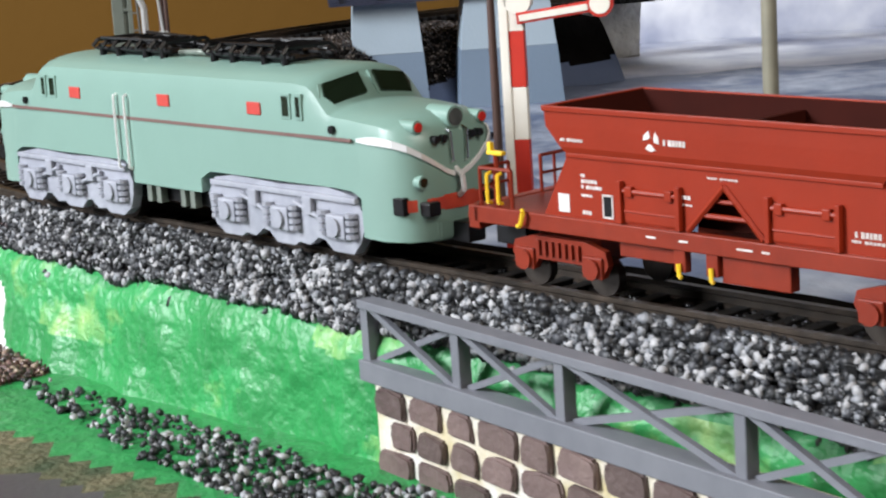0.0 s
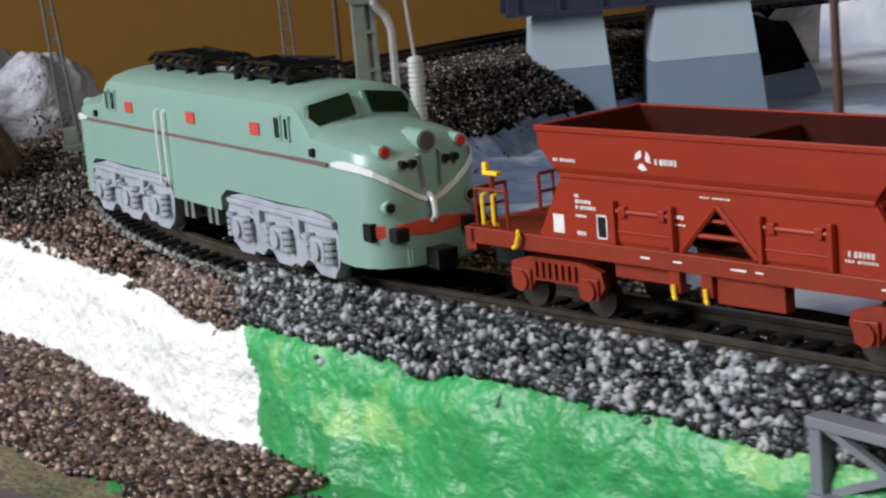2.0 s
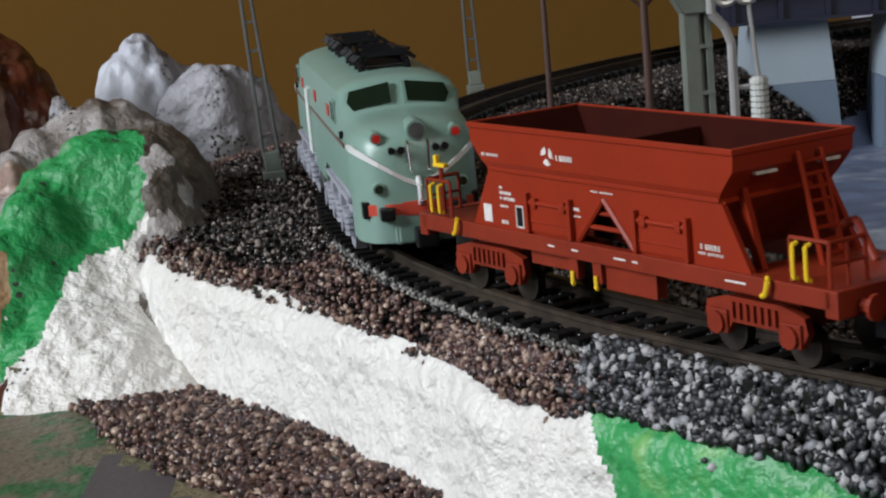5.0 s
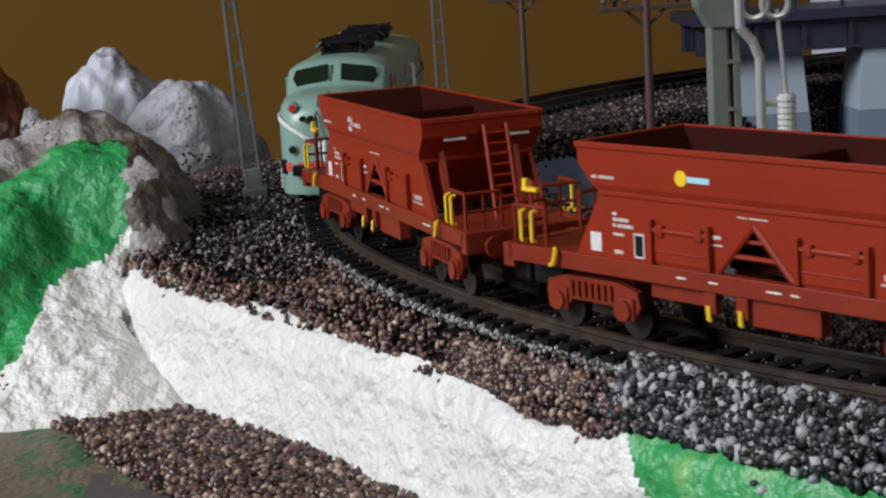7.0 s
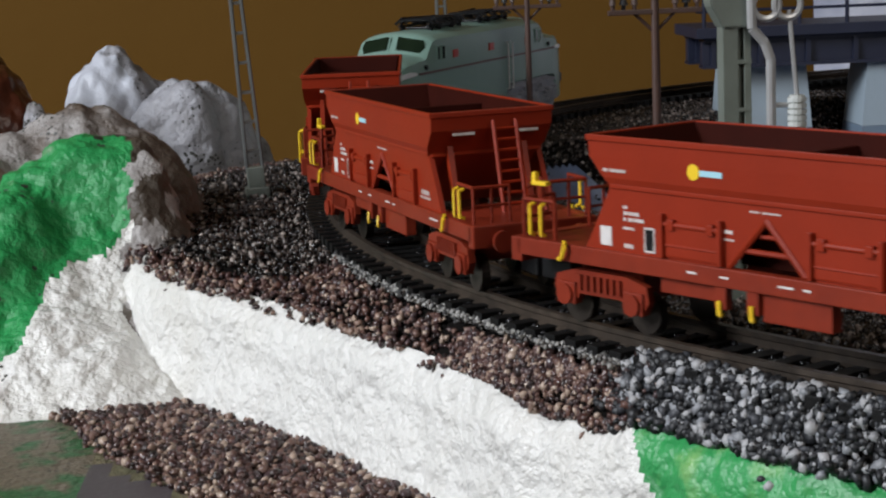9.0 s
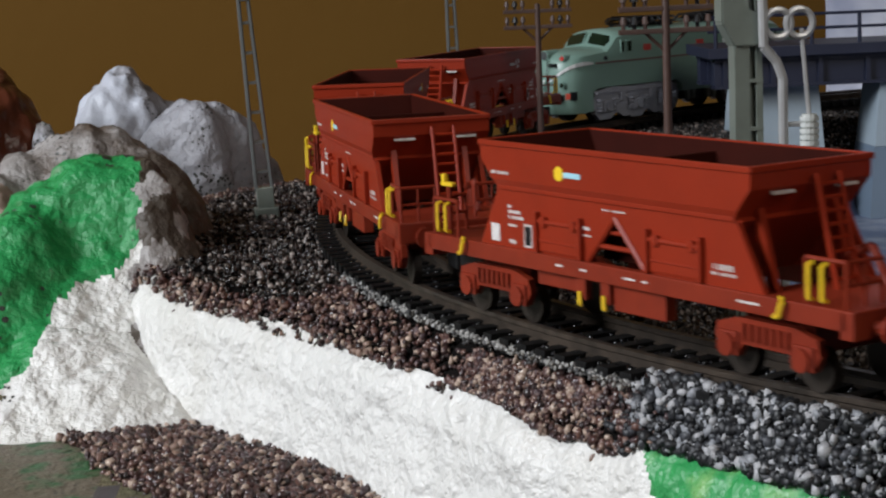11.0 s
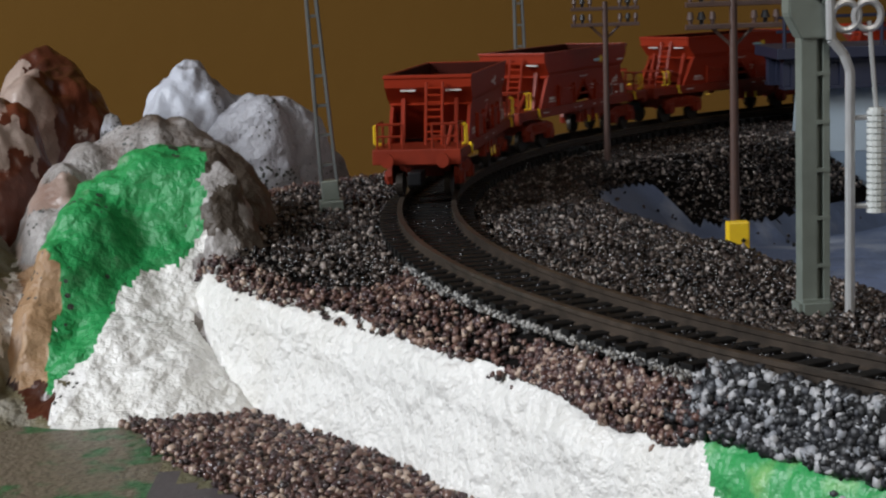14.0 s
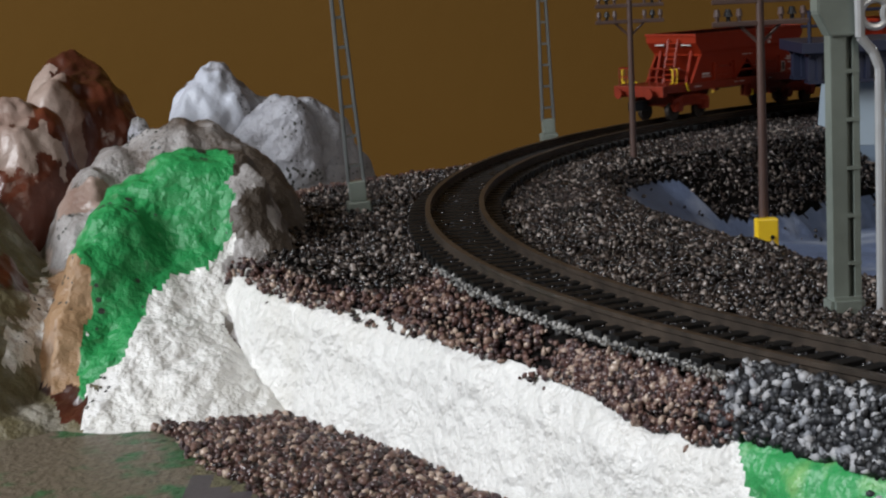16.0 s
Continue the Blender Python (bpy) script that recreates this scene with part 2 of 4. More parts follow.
M_CLOUD = material("painted_clouds", (0.34, 0.37, 0.50), (0.88, 0.89, 0.94), 0.7, scale=34, spread=(0.40, 0.60))


# ---- mesh helpers, in millimetres ----
def part(name, bm, mat, parent=None, label="", smooth=False):
    """Link a bmesh as one mesh object under a thing or a part."""
    bmesh.ops.recalc_face_normals(bm, faces=bm.faces[:])
    me = bpy.data.meshes.new(name)
    bmesh.ops.scale(bm, vec=(MM, MM, MM), verts=bm.verts[:])
    bm.to_mesh(me)
    bm.free()
    me.materials.append(mat)
    if smooth:
        for p in me.polygons:
            p.use_smooth = True
        me.set_sharp_from_angle(angle=radians(38))
    ob = new(name, me)
    if parent:
        ob.parent = parent
    if label:
        ob["label"] = label
    return ob


def thing(name, label, category, group="", at=None):
    ob = tagged(new(name), label, category, group)
    if at is not None:
        ob.matrix_world = at
    return ob


def block(bm, x0, x1, y0, y1, z0, z1, bevel=0.0):
    v = [bm.verts.new(p) for p in ((x0, y0, z0), (x1, y0, z0), (x1, y1, z0), (x0, y1, z0), (x0, y0, z1), (x1, y0, z1), (x1, y1, z1), (x0, y1, z1))]
    f = [bm.faces.new([v[i] for i in q]) for q in ((3, 2, 1, 0), (4, 5, 6, 7), (0, 1, 5, 4), (1, 2, 6, 5), (2, 3, 7, 6), (3, 0, 4, 7))]
    if bevel:
        bmesh.ops.bevel(bm, geom=list({e for q in f for e in q.edges}), offset=bevel, segments=2, affect="EDGES", profile=0.6)
    return bm


def rod(bm, a, b, r, n=8, r2=None):
    a, b = Vector(a), Vector(b)
    way = (b - a).normalized()
    side = way.orthogonal().normalized()
    up = way.cross(side)
    rings = []
    for p, q in ((a, r), (b, r if r2 is None else r2)):
        rings.append([bm.verts.new(p + (side * math.cos(2 * math.pi * i / n) + up * math.sin(2 * math.pi * i / n)) * q) for i in range(n)])
    for i in range(n):
        bm.faces.new((rings[0][i], rings[0][(i + 1) % n], rings[1][(i + 1) % n], rings[1][i]))
    bm.faces.new(rings[0][::-1])
    bm.faces.new(rings[1])
    return bm


def bent(bm, pts, r, n=6):
    for a, b in zip(pts, pts[1:]):
        rod(bm, a, b, r, n)
    return bm


def prism(bm, outline, axis, lo, hi, bevel=0.0):
    """Extrude a closed outline given in the two other axes."""
    def at(p, q):
        return {"x": (q, p[0], p[1]), "y": (p[0], q, p[1]), "z": (p[0], p[1], q)}[axis]
    a, b = [bm.verts.new(at(p, lo)) for p in outline], [bm.verts.new(at(p, hi)) for p in outline]
    n = len(outline)
    fs = [bm.faces.new(a), bm.faces.new(b[::-1])]
    fs += [bm.faces.new((a[i], b[i], b[(i + 1) % n], a[(i + 1) % n])) for i in range(n)]
    if bevel:
        bmesh.ops.bevel(bm, geom=list({e for f in fs for e in f.edges}), offset=bevel, segments=2, affect="EDGES")
    return bm


def skin(bm, rings, caps=True):
    """Join rings of equal length by quads."""
    vs = [[bm.verts.new(p) for p in r] for r in rings]
    n = len(vs[0])
    for a, b in zip(vs, vs[1:]):
        for i in range(n):
            bm.faces.new((a[i], a[(i + 1) % n], b[(i + 1) % n], b[i]))
    if caps:
        bm.faces.new(vs[0][::-1])
        bm.faces.new(vs[-1])
    return bm


def sheet(name, pts, mat, label="", kind="", category="", smooth=True, mats=None, pick=None):
    """A grid of points [row][column] in millimetres as one mesh."""
    nr, nc = len(pts), len(pts[0])
    me = bpy.data.meshes.new(name)
    me.from_pydata([tuple(c * MM for c in p) for r in pts for p in r], [],
                   [(i * nc + j, i * nc + j + 1, (i + 1) * nc + j + 1, (i + 1) * nc + j) for i in range(nr - 1) for j in range(nc - 1)])
    for m in mats or [mat]:
        me.materials.append(m)
    for p in me.polygons:
        p.use_smooth = smooth
        if pick:
            p.material_index = pick(p.index // (nc - 1), p.index % (nc - 1))
    return tagged(new(name, me), label, category, "", kind)


def clamp(x, a=0.0, b=1.0):
    return max(a, min(b, x))


def table(x, rows):
    for (a, p), (b, q) in zip(rows, rows[1:]):
        if x <= b:
            return p + (q - p) * clamp((x - a) / (b - a))
    return rows[-1][1]


def rough(x, y, z, size, seed=0.0):
    return noise.noise(Vector((x / size + seed * 7.3, y / size - seed * 3.1, z / size + seed)))


# ---- the line of the track: a straight that runs into a wide curve ----
CENTRE, RADIUS, TURN = Vector((248.63, 319.87)), 246.23, 3.79282


def track(s, off=0.0, z=0.0):
    """The place s along the line, off millimetres outside its middle."""
    a = TURN - max(s, 0.0) / RADIUS
    u = Vector((math.cos(a), math.sin(a)))
    p = CENTRE + u * (RADIUS + off)
    if s < 0:
        p += Vector((-u.y, u.x)) * -s
    return Vector((p.x, p.y, z))


def along(s):
    a = TURN - max(s, 0.0) / RADIUS
    return Vector((math.sin(a), -math.cos(a), 0))


EDGE = [(-260, 10), (-80, 9.5), (0, 9), (25, 10.5), (67, 11.5), (95, 16), (110, 22), (125, 31), (150, 42), (175, 48), (225, 40), (240, 30), (262, 13), (280, 9.5), (900, 9.5)]


def edge(s):
    return table(s, EDGE) + 1.1 * rough(s, 2, 0, 13) + 0.5 * rough(s, 5, 0, 4)


def bank(s, off):
    """The height of the bank outside the track."""
    e = edge(s)
    wob = rough(s, off, 0, 9) * 0.9 + rough(s, 0, 5, 24) * 1.2
    if off < 7.5:
        return -3.2
    if off < e + wob * 0.5:
        return -3.2 - 4.6 * clamp((off - 7.5) / (e - 7.5)) ** 1.2 * clamp(1 - (s - 120) / 60, 0.25, 1)
    return -7.8 - 17.0 * clamp((off - e - wob * 0.5) / (3.2 + 1.2 * rough(s, 3, 0, 14)))


# ---- the room ----
def slab(name, x0, x1, y0, y1, z0, z1, mat, label, category="wall"):
    return tagged(part(name, block(bmesh.new(), x0, x1, y0, y1, z0, z1), mat), label, category, "", "structure")


def build_room():
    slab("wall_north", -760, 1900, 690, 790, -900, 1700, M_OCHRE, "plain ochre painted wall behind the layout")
    # the rest of the room is unseen, kept dark so little light bounces
    slab("wall_east", 1900, 2000, -440, 790, -900, 1700, M_ROOM, "unseen dark room wall")
    slab("wall_west_low", -760, -700, -370, 690, -900, 190, M_ROOM, "unseen dark room wall under the window")
    slab("wall_west_high", -760, -700, -370, 690, 630, 1700, M_ROOM, "unseen dark room wall over the window")
    slab("wall_west", -760, -700, 240, 690, 190, 630, M_ROOM, "unseen dark room wall beside the window")
    slab("wall_west_corner", -760, -700, -370, -220, 190, 630, M_ROOM, "unseen dark room wall beside the window")
    # unseen wall with an opening added for the fill lamp
    slab("wall_south_low", -760, 1900, -440, -370, -900, 215, M_ROOM, "unseen dark wall under the fill lamp opening")
    slab("wall_south_high", -760, 1900, -440, -370, 545, 1700, M_ROOM, "unseen dark wall over the fill lamp opening")
    slab("wall_south", -760, 120, -440, -370, 215, 545, M_ROOM, "unseen dark wall beside the fill lamp opening")
    slab("wall_south_corner", 480, 1900, -440, -370, 215, 545, M_ROOM, "unseen dark wall beside the fill lamp opening")
    slab("ceiling", -760, 2000, -440, 790, 1700, 1760, M_CEIL, "unseen dark painted ceiling", "ceiling")
    slab("floor", -760, 2000, -440, 790, -960, -900, M_FLOOR, "brown wooden floor", "floor")
    # the painted clouds stand behind the viaduct
    slab("backdrop", 166, 440, 624, 627, -60, 180, M_CLOUD, "painted board of grey and blue clouds", "backdrop")


def lower(x, y):
    return -25.0 + rough(x, y, 0, 30) * 1.2


def inner(s, off):
    """The ground inside the curve: a shelf beside the rails that falls to a valley."""
    d = -off
    shelf = table(s, [(-260, 16), (0, 22), (60, 42), (110, 44), (160, 36), (200, 29), (235, 20), (262, 22), (290, 36), (330, 42), (700, 42)])
    drop = table(s, [(-260, 22), (60, 12), (130, 14), (220, 20), (290, 20), (330, 26), (700, 30)])
    return -3.4 - drop * clamp((d - shelf) / 22) ** 1.2 + rough(s, off, 1, 16) * 1.2 * clamp((d - 10) / 10)


def build_ground():
    ss = [-300 + 3 * i for i in range(60)] + [-120 + 1.1 * i for i in range(106)] + [-3.4 + 0.4 * i for i in range(110)] + [40.6 + 1.1 * i for i in range(126)] + [180 + 4 * i for i in range(84)]
    pts = []
    for s in ss:
        e = edge(s)
        row = []
        for off in [-9, 0, 7.4, 8.2] + [8.8 + (e - 8.8) * i / 8 for i in range(1, 9)]:
            q = track(s, off, bank(s, min(off, e - 0.01)))
            row.append((q.x, q.y, q.z - 0.4))
        top = bank(s, e - 0.01)
        for k in range(1, 21):
            f = k / 20
            z = top - 0.4 - (25.6 + top) * (0.3 * f + 0.7 * f ** 1.5)
            out = 2.0 * (1 - (1 - min(1, f * 2.6)) ** 2) + 3.0 * f * f * clamp((s + 70) / 60, 0.25, 1) + (1.2 * rough(s, z, 0, 13, 1.0) + 0.5 * rough(s, z * 1.2, 2, 5.5, 2.0) + 0.3 * rough(s, z * 1.3, 4, 2.2, 3.0)) * min(1, f * 4)
            q = track(s, e + out, z)
            row.append((q.x, q.y, q.z))
        q = track(s, e + 10, -26.5)
        row.append(tuple(q))
        pts.append(row)

    def choose(i, j):
        s = ss[i] + 2 * rough(3, j * 1.5, 0, 6) + 0.42 * (j - 13)
        if j < 10:
            return 3
        if s > 24:
            return 0
        return 2 if rough(ss[i], j * 2.0, 4, 26) > 0.12 else 1
    sheet("embankment", pts, M_PLASTER, "steep embankment painted white and bright green", "structure", "bank", mats=[M_PLASTER, M_GREEN, M_GREEN_L, M_EARTH], pick=choose)
    # inside of the loop
    pts = []
    iss = [-300 + 2 * i for i in range(190)] + [80 + 0.9 * i for i in range(290)] + [341 + 3 * i for i in range(44)]
    ioff = [-8] + [-9 - 1.1 * i for i in range(96)]
    for s in iss:
        pts.append([tuple(track(s, off, inner(s, off) - 0.3)) for off in ioff])

    def valley(i, j):
        z = pts[i][j][2]
        return 1 if z < (-7.6 if iss[i] < 268 else -17) + 3.0 * rough(iss[i], j * 1.1, 2, 22) + 1.6 * rough(iss[i], j * 1.1, 4, 3.0) else 0
    sheet("valley_bank", pts, M_EARTH, "dark gravel bank falling into a blue and white valley", "structure", "bank", mats=[M_EARTH, M_WATER], pick=valley)
    slab("valley_floor", 95, 480, 130, 440, -60, -26, M_WATER, "blue and white painted valley floor", "ground")
    slab("cloud_floor", 95, 480, 440, 623, -60, -26, M_CLOUD, "cloud-painted board behind the viaduct", "ground")
    # the lower path along the foot of the bank and the front of the board
    n = 200
    pts = [[(x, y, lower(x, y)) for y in [-260 + 760 * j / 230 for j in range(231)]] for x in [-330 + 620 * i / n for i in range(n + 1)]]

    def band(i, j):
        x, y = -330 + 620 * i / n, -260 + 760 * j / 230
        d = near_line(x, y) + 6 * rough(x, y, 0, 18)
        if near_line(x, y) < -14:
            return 4
        if x < -36 and y > 222 + 8 * rough(x, y, 2, 14):
            return 5
        if d > 46:
            return 1
        return 0 if d > 36 else (2 if y < 176 else 3)
    sheet("ground", pts, M_BOARD, "layout board with a turf verge and dark edge", "structure", "ground", mats=[M_TURF, M_BOARD, M_GREEN, M_EARTH, M_WATER, M_MOSS], pick=band)
    slab("board_edge", -700, 900, -330, 660, -90, -61, M_BOARD, "thick dark baseboard under the layout", "board")


def near_line(x, y):
    """The distance outside the middle of the line."""
    d = Vector((x, y)) - CENTRE
    u = Vector((math.cos(TURN), math.sin(TURN)))
    if d.dot(Vector((-u.y, u.x))) > 0:
        return d.dot(u) - RADIUS
    return d.length - RADIUS


# ---- track ----
def ribbon(s0, s1, step, offs_z, name, mat, parent):
    """Sweep a closed profile of (offset, height) along the line."""
    bm = bmesh.new()
    k = int((s1 - s0) / step)
    skin(bm, [[tuple(track(s0 + (s1 - s0) * i / k, o, z)) for o, z in offs_z] for i in range(k + 1)])
    return part(name, bm, mat, parent, smooth=False)


def build_track():
    tr = tagged(new("railway_track"), "worn brown rails on black plastic sleepers", "railway track", "", "structure")
    for mid in (-4.8, 4.8):
        ribbon(-320, 1150, 3.0, [(mid - 0.45, 0), (mid + 0.45, 0), (mid + 0.45, -0.55), (mid + 0.18, -0.75), (mid + 0.2, -1.5), (mid + 0.6, -1.75), (mid + 0.6, -2.0), (mid - 0.6, -2.0), (mid - 0.6, -1.75), (mid - 0.2, -1.5), (mid - 0.18, -0.75), (mid - 0.45, -0.55)], "rail", M_RAIL, tr)
    bm = block(bmesh.new(), -1.0, 1.0, -8.3, 8.3, -3.4, -1.5, 0.12)
    one = part("sleeper", bm, M_SLEEPER, tr)
    k = 0
    for s in [-200 + 3.9 * i for i in range(299)]:
        ob = one if k == 0 else new("sleeper", one.data)
        ob.parent = tr
        d = along(s)
        ob.matrix_world = Matrix.Translation(track(s) * MM) @ Matrix.Rotation(math.atan2(d.y, d.x), 4, "Z")
        k += 1
    return tr


# ---- gravel ----
ICO = bmesh.new()
bmesh.ops.create_icosphere(ICO, subdivisions=1, radius=1.0)
ICO_V = np.array([v.co[:] for v in ICO.verts])
ICO_F = np.array([[v.index for v in f.verts] for f in ICO.faces])
ICO.free()


def gravel(name, places, size, mat, label, angular=False):
    """Many small stones joined into one mesh."""
    rng = np.random.default_rng(len(places))
    k = len(places)
    p = np.array(places)
    jit = ICO_V[None] * (1 + rng.uniform(-0.34, 0.34, (k, len(ICO_V), 1)))
    jit = jit * rng.uniform(0.5, 1.25, (k, 1, 3)) * (size * rng.uniform(0.6, 1.25, (k, 1, 1)))
    a, b = rng.uniform(0, 6.28, k), rng.uniform(-1.0, 1.0, k)
    ca, sa, cb, sb = np.cos(a), np.sin(a), np.cos(b), np.sin(b)
    x, y, z = jit[..., 0], jit[..., 1], jit[..., 2]
    y, z = y * cb[:, None] - z * sb[:, None], y * sb[:, None] + z * cb[:, None]
    x, y = x * ca[:, None] - y * sa[:, None], x * sa[:, None] + y * ca[:, None]
    v = (np.stack([x, y, z], -1) + p[:, None]).reshape(-1, 3) * MM
    f = (ICO_F[None] + (np.arange(k) * len(ICO_V))[:, None, None]).reshape(-1, 3)
    me = bpy.data.meshes.new(name)
    me.vertices.add(len(v))
    me.vertices.foreach_set("co", v.ravel())
    me.loops.add(f.size)
    me.loops.foreach_set("vertex_index", f.ravel())
    me.polygons.add(len(f))
    me.polygons.foreach_set("loop_start", np.arange(len(f)) * 3)
    me.polygons.foreach_set("loop_total", np.full(len(f), 3))
    me.update(calc_edges=True)
    me.materials.append(mat)
    if not angular:
        me.shade_smooth()
    return tagged(new(name, me), label, "gravel", "", "stuff")


def shoulder(s):
    """How near to the middle of the line the gravel comes: the sleeper ends lie bare along the curve."""
    return table(s, [(-300, 6.2), (24, 6.4), (34, 8.2), (60, 8.7), (105, 8.5), (130, 7.6), (400, 7.4)])


def build_gravel():
    rnd = random.Random(4)
    dark, brown, grey = [], [], []
    # the shoulder between the sleepers and the edge
    for _ in range(26000):
        s = rnd.uniform(-300, 330)
        e = edge(s)
        off = rnd.uniform(shoulder(s), e + 0.6 + 1.6 * rough(s, 9, 0, 5))
        if rnd.random() > (e - 6) / 26:
            continue
        q = track(s, off, bank(s, min(off, e - 0.01)) + rnd.uniform(-0.3, 0.7))
        change = 28 + 6 * rough(off, s, 0, 8) + rnd.gauss(0, 2.6)
        (dark if s < change else brown if (s < 110 or off > e - 6) else grey).append(tuple(q))
    for _ in range(15000):
        s = rnd.uniform(-300, 60)
        e = edge(s)
        off = rnd.uniform(shoulder(s), e + 0.7)
        change = 28 + 6 * rough(off, s, 0, 8) + rnd.gauss(0, 2.6)
        zed = bank(s, min(off, e - 0.01)) + rnd.uniform(-0.3, 0.9) + (1.3 * clamp((9.6 - off) / 2.0) if s < 27 else 0)
        (dark if s < change else brown).append(tuple(track(s, off, zed)))
    # stray stones on the green slope
    for _ in range(110):
        s = rnd.uniform(-300, 20)
        e = edge(s)
        f = abs(rnd.gauss(0, 0.16))
        dark.append(tuple(track(s, e + 0.35 + 3.6 * f * f + 0.6 * min(1, 5 * f), bank(s, e - 0.01) - 17 * f)))
    for _ in range(16):
        s = rnd.uniform(20, 130)
        e = edge(s)
        f = abs(rnd.gauss(0, 0.35))
        brown.append(tuple(track(s, e + 0.35 + 3.6 * f * f + 0.6 * min(1, 5 * f), bank(s, e - 0.01) - 17 * f)))
    # inside of the curve, and between the sleepers
    for _ in range(46000):
        s = rnd.uniform(-40, 420)
        off = -rnd.uniform(7.5, 60)
        z = inner(s, off)
        if z < (-7.2 if s < 268 else -17) + 3.0 * rough(s, off, 2, 14) and rnd.random() < 0.985:
            continue
        grey.append(tuple(track(s, off, z + rnd.uniform(-0.2, 0.5))))
    bed = []
    for _ in range(9000):
        s = rnd.uniform(-200, 330)
        off = rnd.uniform(-8, 7.2)
        if abs(abs(off) - 4.8) < 0.8:
            continue
        bed.append(tuple(track(s, off, -2.0 + rnd.uniform(-0.35, 0.3))))
    gravel("track_ballast", bed, 0.42, M_BALLAST, "black ballast between the sleepers", True)
    # the lower path
    low_b, low_d = [], []
    for _ in range(44000):
        s = rnd.uniform(-230, 240)
        e = edge(s)
        off = e + rnd.uniform(1.0, 36)
        if s > 100 and off > 52:
            continue
        q = track(s, off)
        if q.x < -44 + 5 * rough(q.x, q.y, 0, 12) and rnd.random() > 0.05:
            continue
        cut = 27 + 6 * rough(q.x, q.y, 3, 20)
        if off > e + cut:
            continue
        z = lower(q.x, q.y) + rnd.uniform(-0.2, 0.9)
        side = 2 + 9 * rough(q.x, q.y, 5, 12)
        if s > side:
            low_b.append((q.x, q.y, z))
        elif 8 + 4 * rough(q.x, q.y, 9, 15) < off - e < table(s, [(-120, 25), (-40, 20), (0, 13)]) and rnd.random() < 0.36 * clamp((4 - s) / 75) + 0.03:
            low_d.append((q.x, q.y, z))
    gravel("dark_gravel", dark, 0.70, M_GRAVEL_D, "black and white speckled gravel beside the track", True)
    gravel("brown_gravel", brown, 0.54, M_GRAVEL_B, "brown gravel spilling over the white bank")
    gravel("grey_gravel", grey, 0.48, M_GRAVEL_G, "grey and brown gravel round the curve", True)
    gravel("path_gravel", low_b, 0.64, M_GRAVEL_B, "brown gravel on the lower path")
    gravel("verge_gravel", low_d, 0.62, M_GRAVEL_D, "dark gravel strewn along the lower path", True)
    ash = [tuple(track(s, rnd.gauss(7.7, 0.75), -2.6 + rnd.uniform(-0.3, 0.25))) for s in [rnd.uniform(28, 112) for _ in range(1700)]]
    gravel("ash", ash, 0.34, M_ASH, "pale ash between the sleeper ends")


# ---- rocks ----
def boulder(name, at, radii, mats, label, seed, amp=0.22, fold=0.0, turn=0.0, fine=1.0, crown=None):
    """A lumpy rock. mats: one paint, or a crown paint laid over a body paint; crown: the way the crown faces and how far it reaches."""
    bm = bmesh.new()
    bmesh.ops.create_icosphere(bm, subdivisions=6, radius=1.0)
    ca, sa = math.cos(radians(turn)), math.sin(radians(turn))
    patch = []
    for f in bm.faces:
        d = f.calc_center_median().normalized()
        g = d.dot(Vector(crown[0]).normalized()) + 0.5 * rough(d.x, d.y, d.z, 0.5, seed + 1) + 0.2 * rough(d.x, d.y, d.z, 0.15, seed + 3) if crown else 0
        patch.append(1 if crown and g > crown[1] else 0)
    for v in bm.verts:
        d = v.co.normalized()
        k = 1 + amp * rough(d.x, d.y, d.z, 0.9, seed) + amp * 0.45 * fine * rough(d.x, d.y, d.z, 0.35, seed + 2) + amp * 0.16 * fine * rough(d.x, d.y, d.z, 0.13, seed + 4)
        if fold:
            k += fold * math.sin(9 * math.atan2(d.y, d.x) + 3 * rough(d.x, d.y, d.z, 0.5, seed)) * (1 - abs(d.z)) ** 0.7
        x, y, z = d.x * radii[0] * k, d.y * radii[1] * k, d.z * radii[2] * k
        v.co = (at[0] + x * ca - y * sa, at[1] + x * sa + y * ca, at[2] + z)
    ob = part(name, bm, mats[0], None, "", True)
    for m in mats[1:]:
        ob.data.materials.append(m)
    for p, w in zip(ob.data.polygons, patch):
        p.material_index = w
    return tagged(ob, label, "rock", "rocks beside the curve")


DOMES = [  # middle, radii, top, which surface
    ((-33, 312), (6.5, 13), -1.0, 2),
    ((-47, 340), (24, 20), 16.6, 2), ((-62, 332), (12, 26), 9.0, 2), ((-33, 334), (12, 18), 6.0, 2),
    ((-75, 302), (14, 38), -5.0, 3), ((-85, 314), (20, 42), 4.0, 3), ((-100, 334), (30, 50), 11.0, 3), ((-70, 278), (14, 14), -21.0, 3), ((-92, 286), (20, 18), -19.0, 4)]
# the crest of the green spur, from its end beside the track round to its foot
SPUR = [Vector(p) for p in ((-31.5, 311, -4), (-35, 315, 9.0), (-38, 317, 12.0), (-44.7, 318, 12.6), (-51.0, 315, 9.3), (-55.2, 307, 5.0), (-58.2, 298, -2.0), (-60.0, 291, -10.0), (-61.0, 285, -19.0), (-61.5, 279, -28))]


# the white apron that runs from the spur to the corner of the bank
APRON = [Vector(p) for p in ((-52, 300, -6.0), (-46, 291, -12.0), (-40, 284, -16.0))]


def apron(x, y):
    best = -60.0
    for a, b in zip(APRON, APRON[1:]):
        d = (b - a).to_2d()
        r = Vector((x - a.x, y - a.y))
        f = clamp(r.dot(d) / d.length_squared)
        far = (r - d * f).length
        best = max(best, a.z + (b.z - a.z) * f - (0.04 * far * far if far < 9 else 3.24 + 0.68 * (far - 9)))
    return best


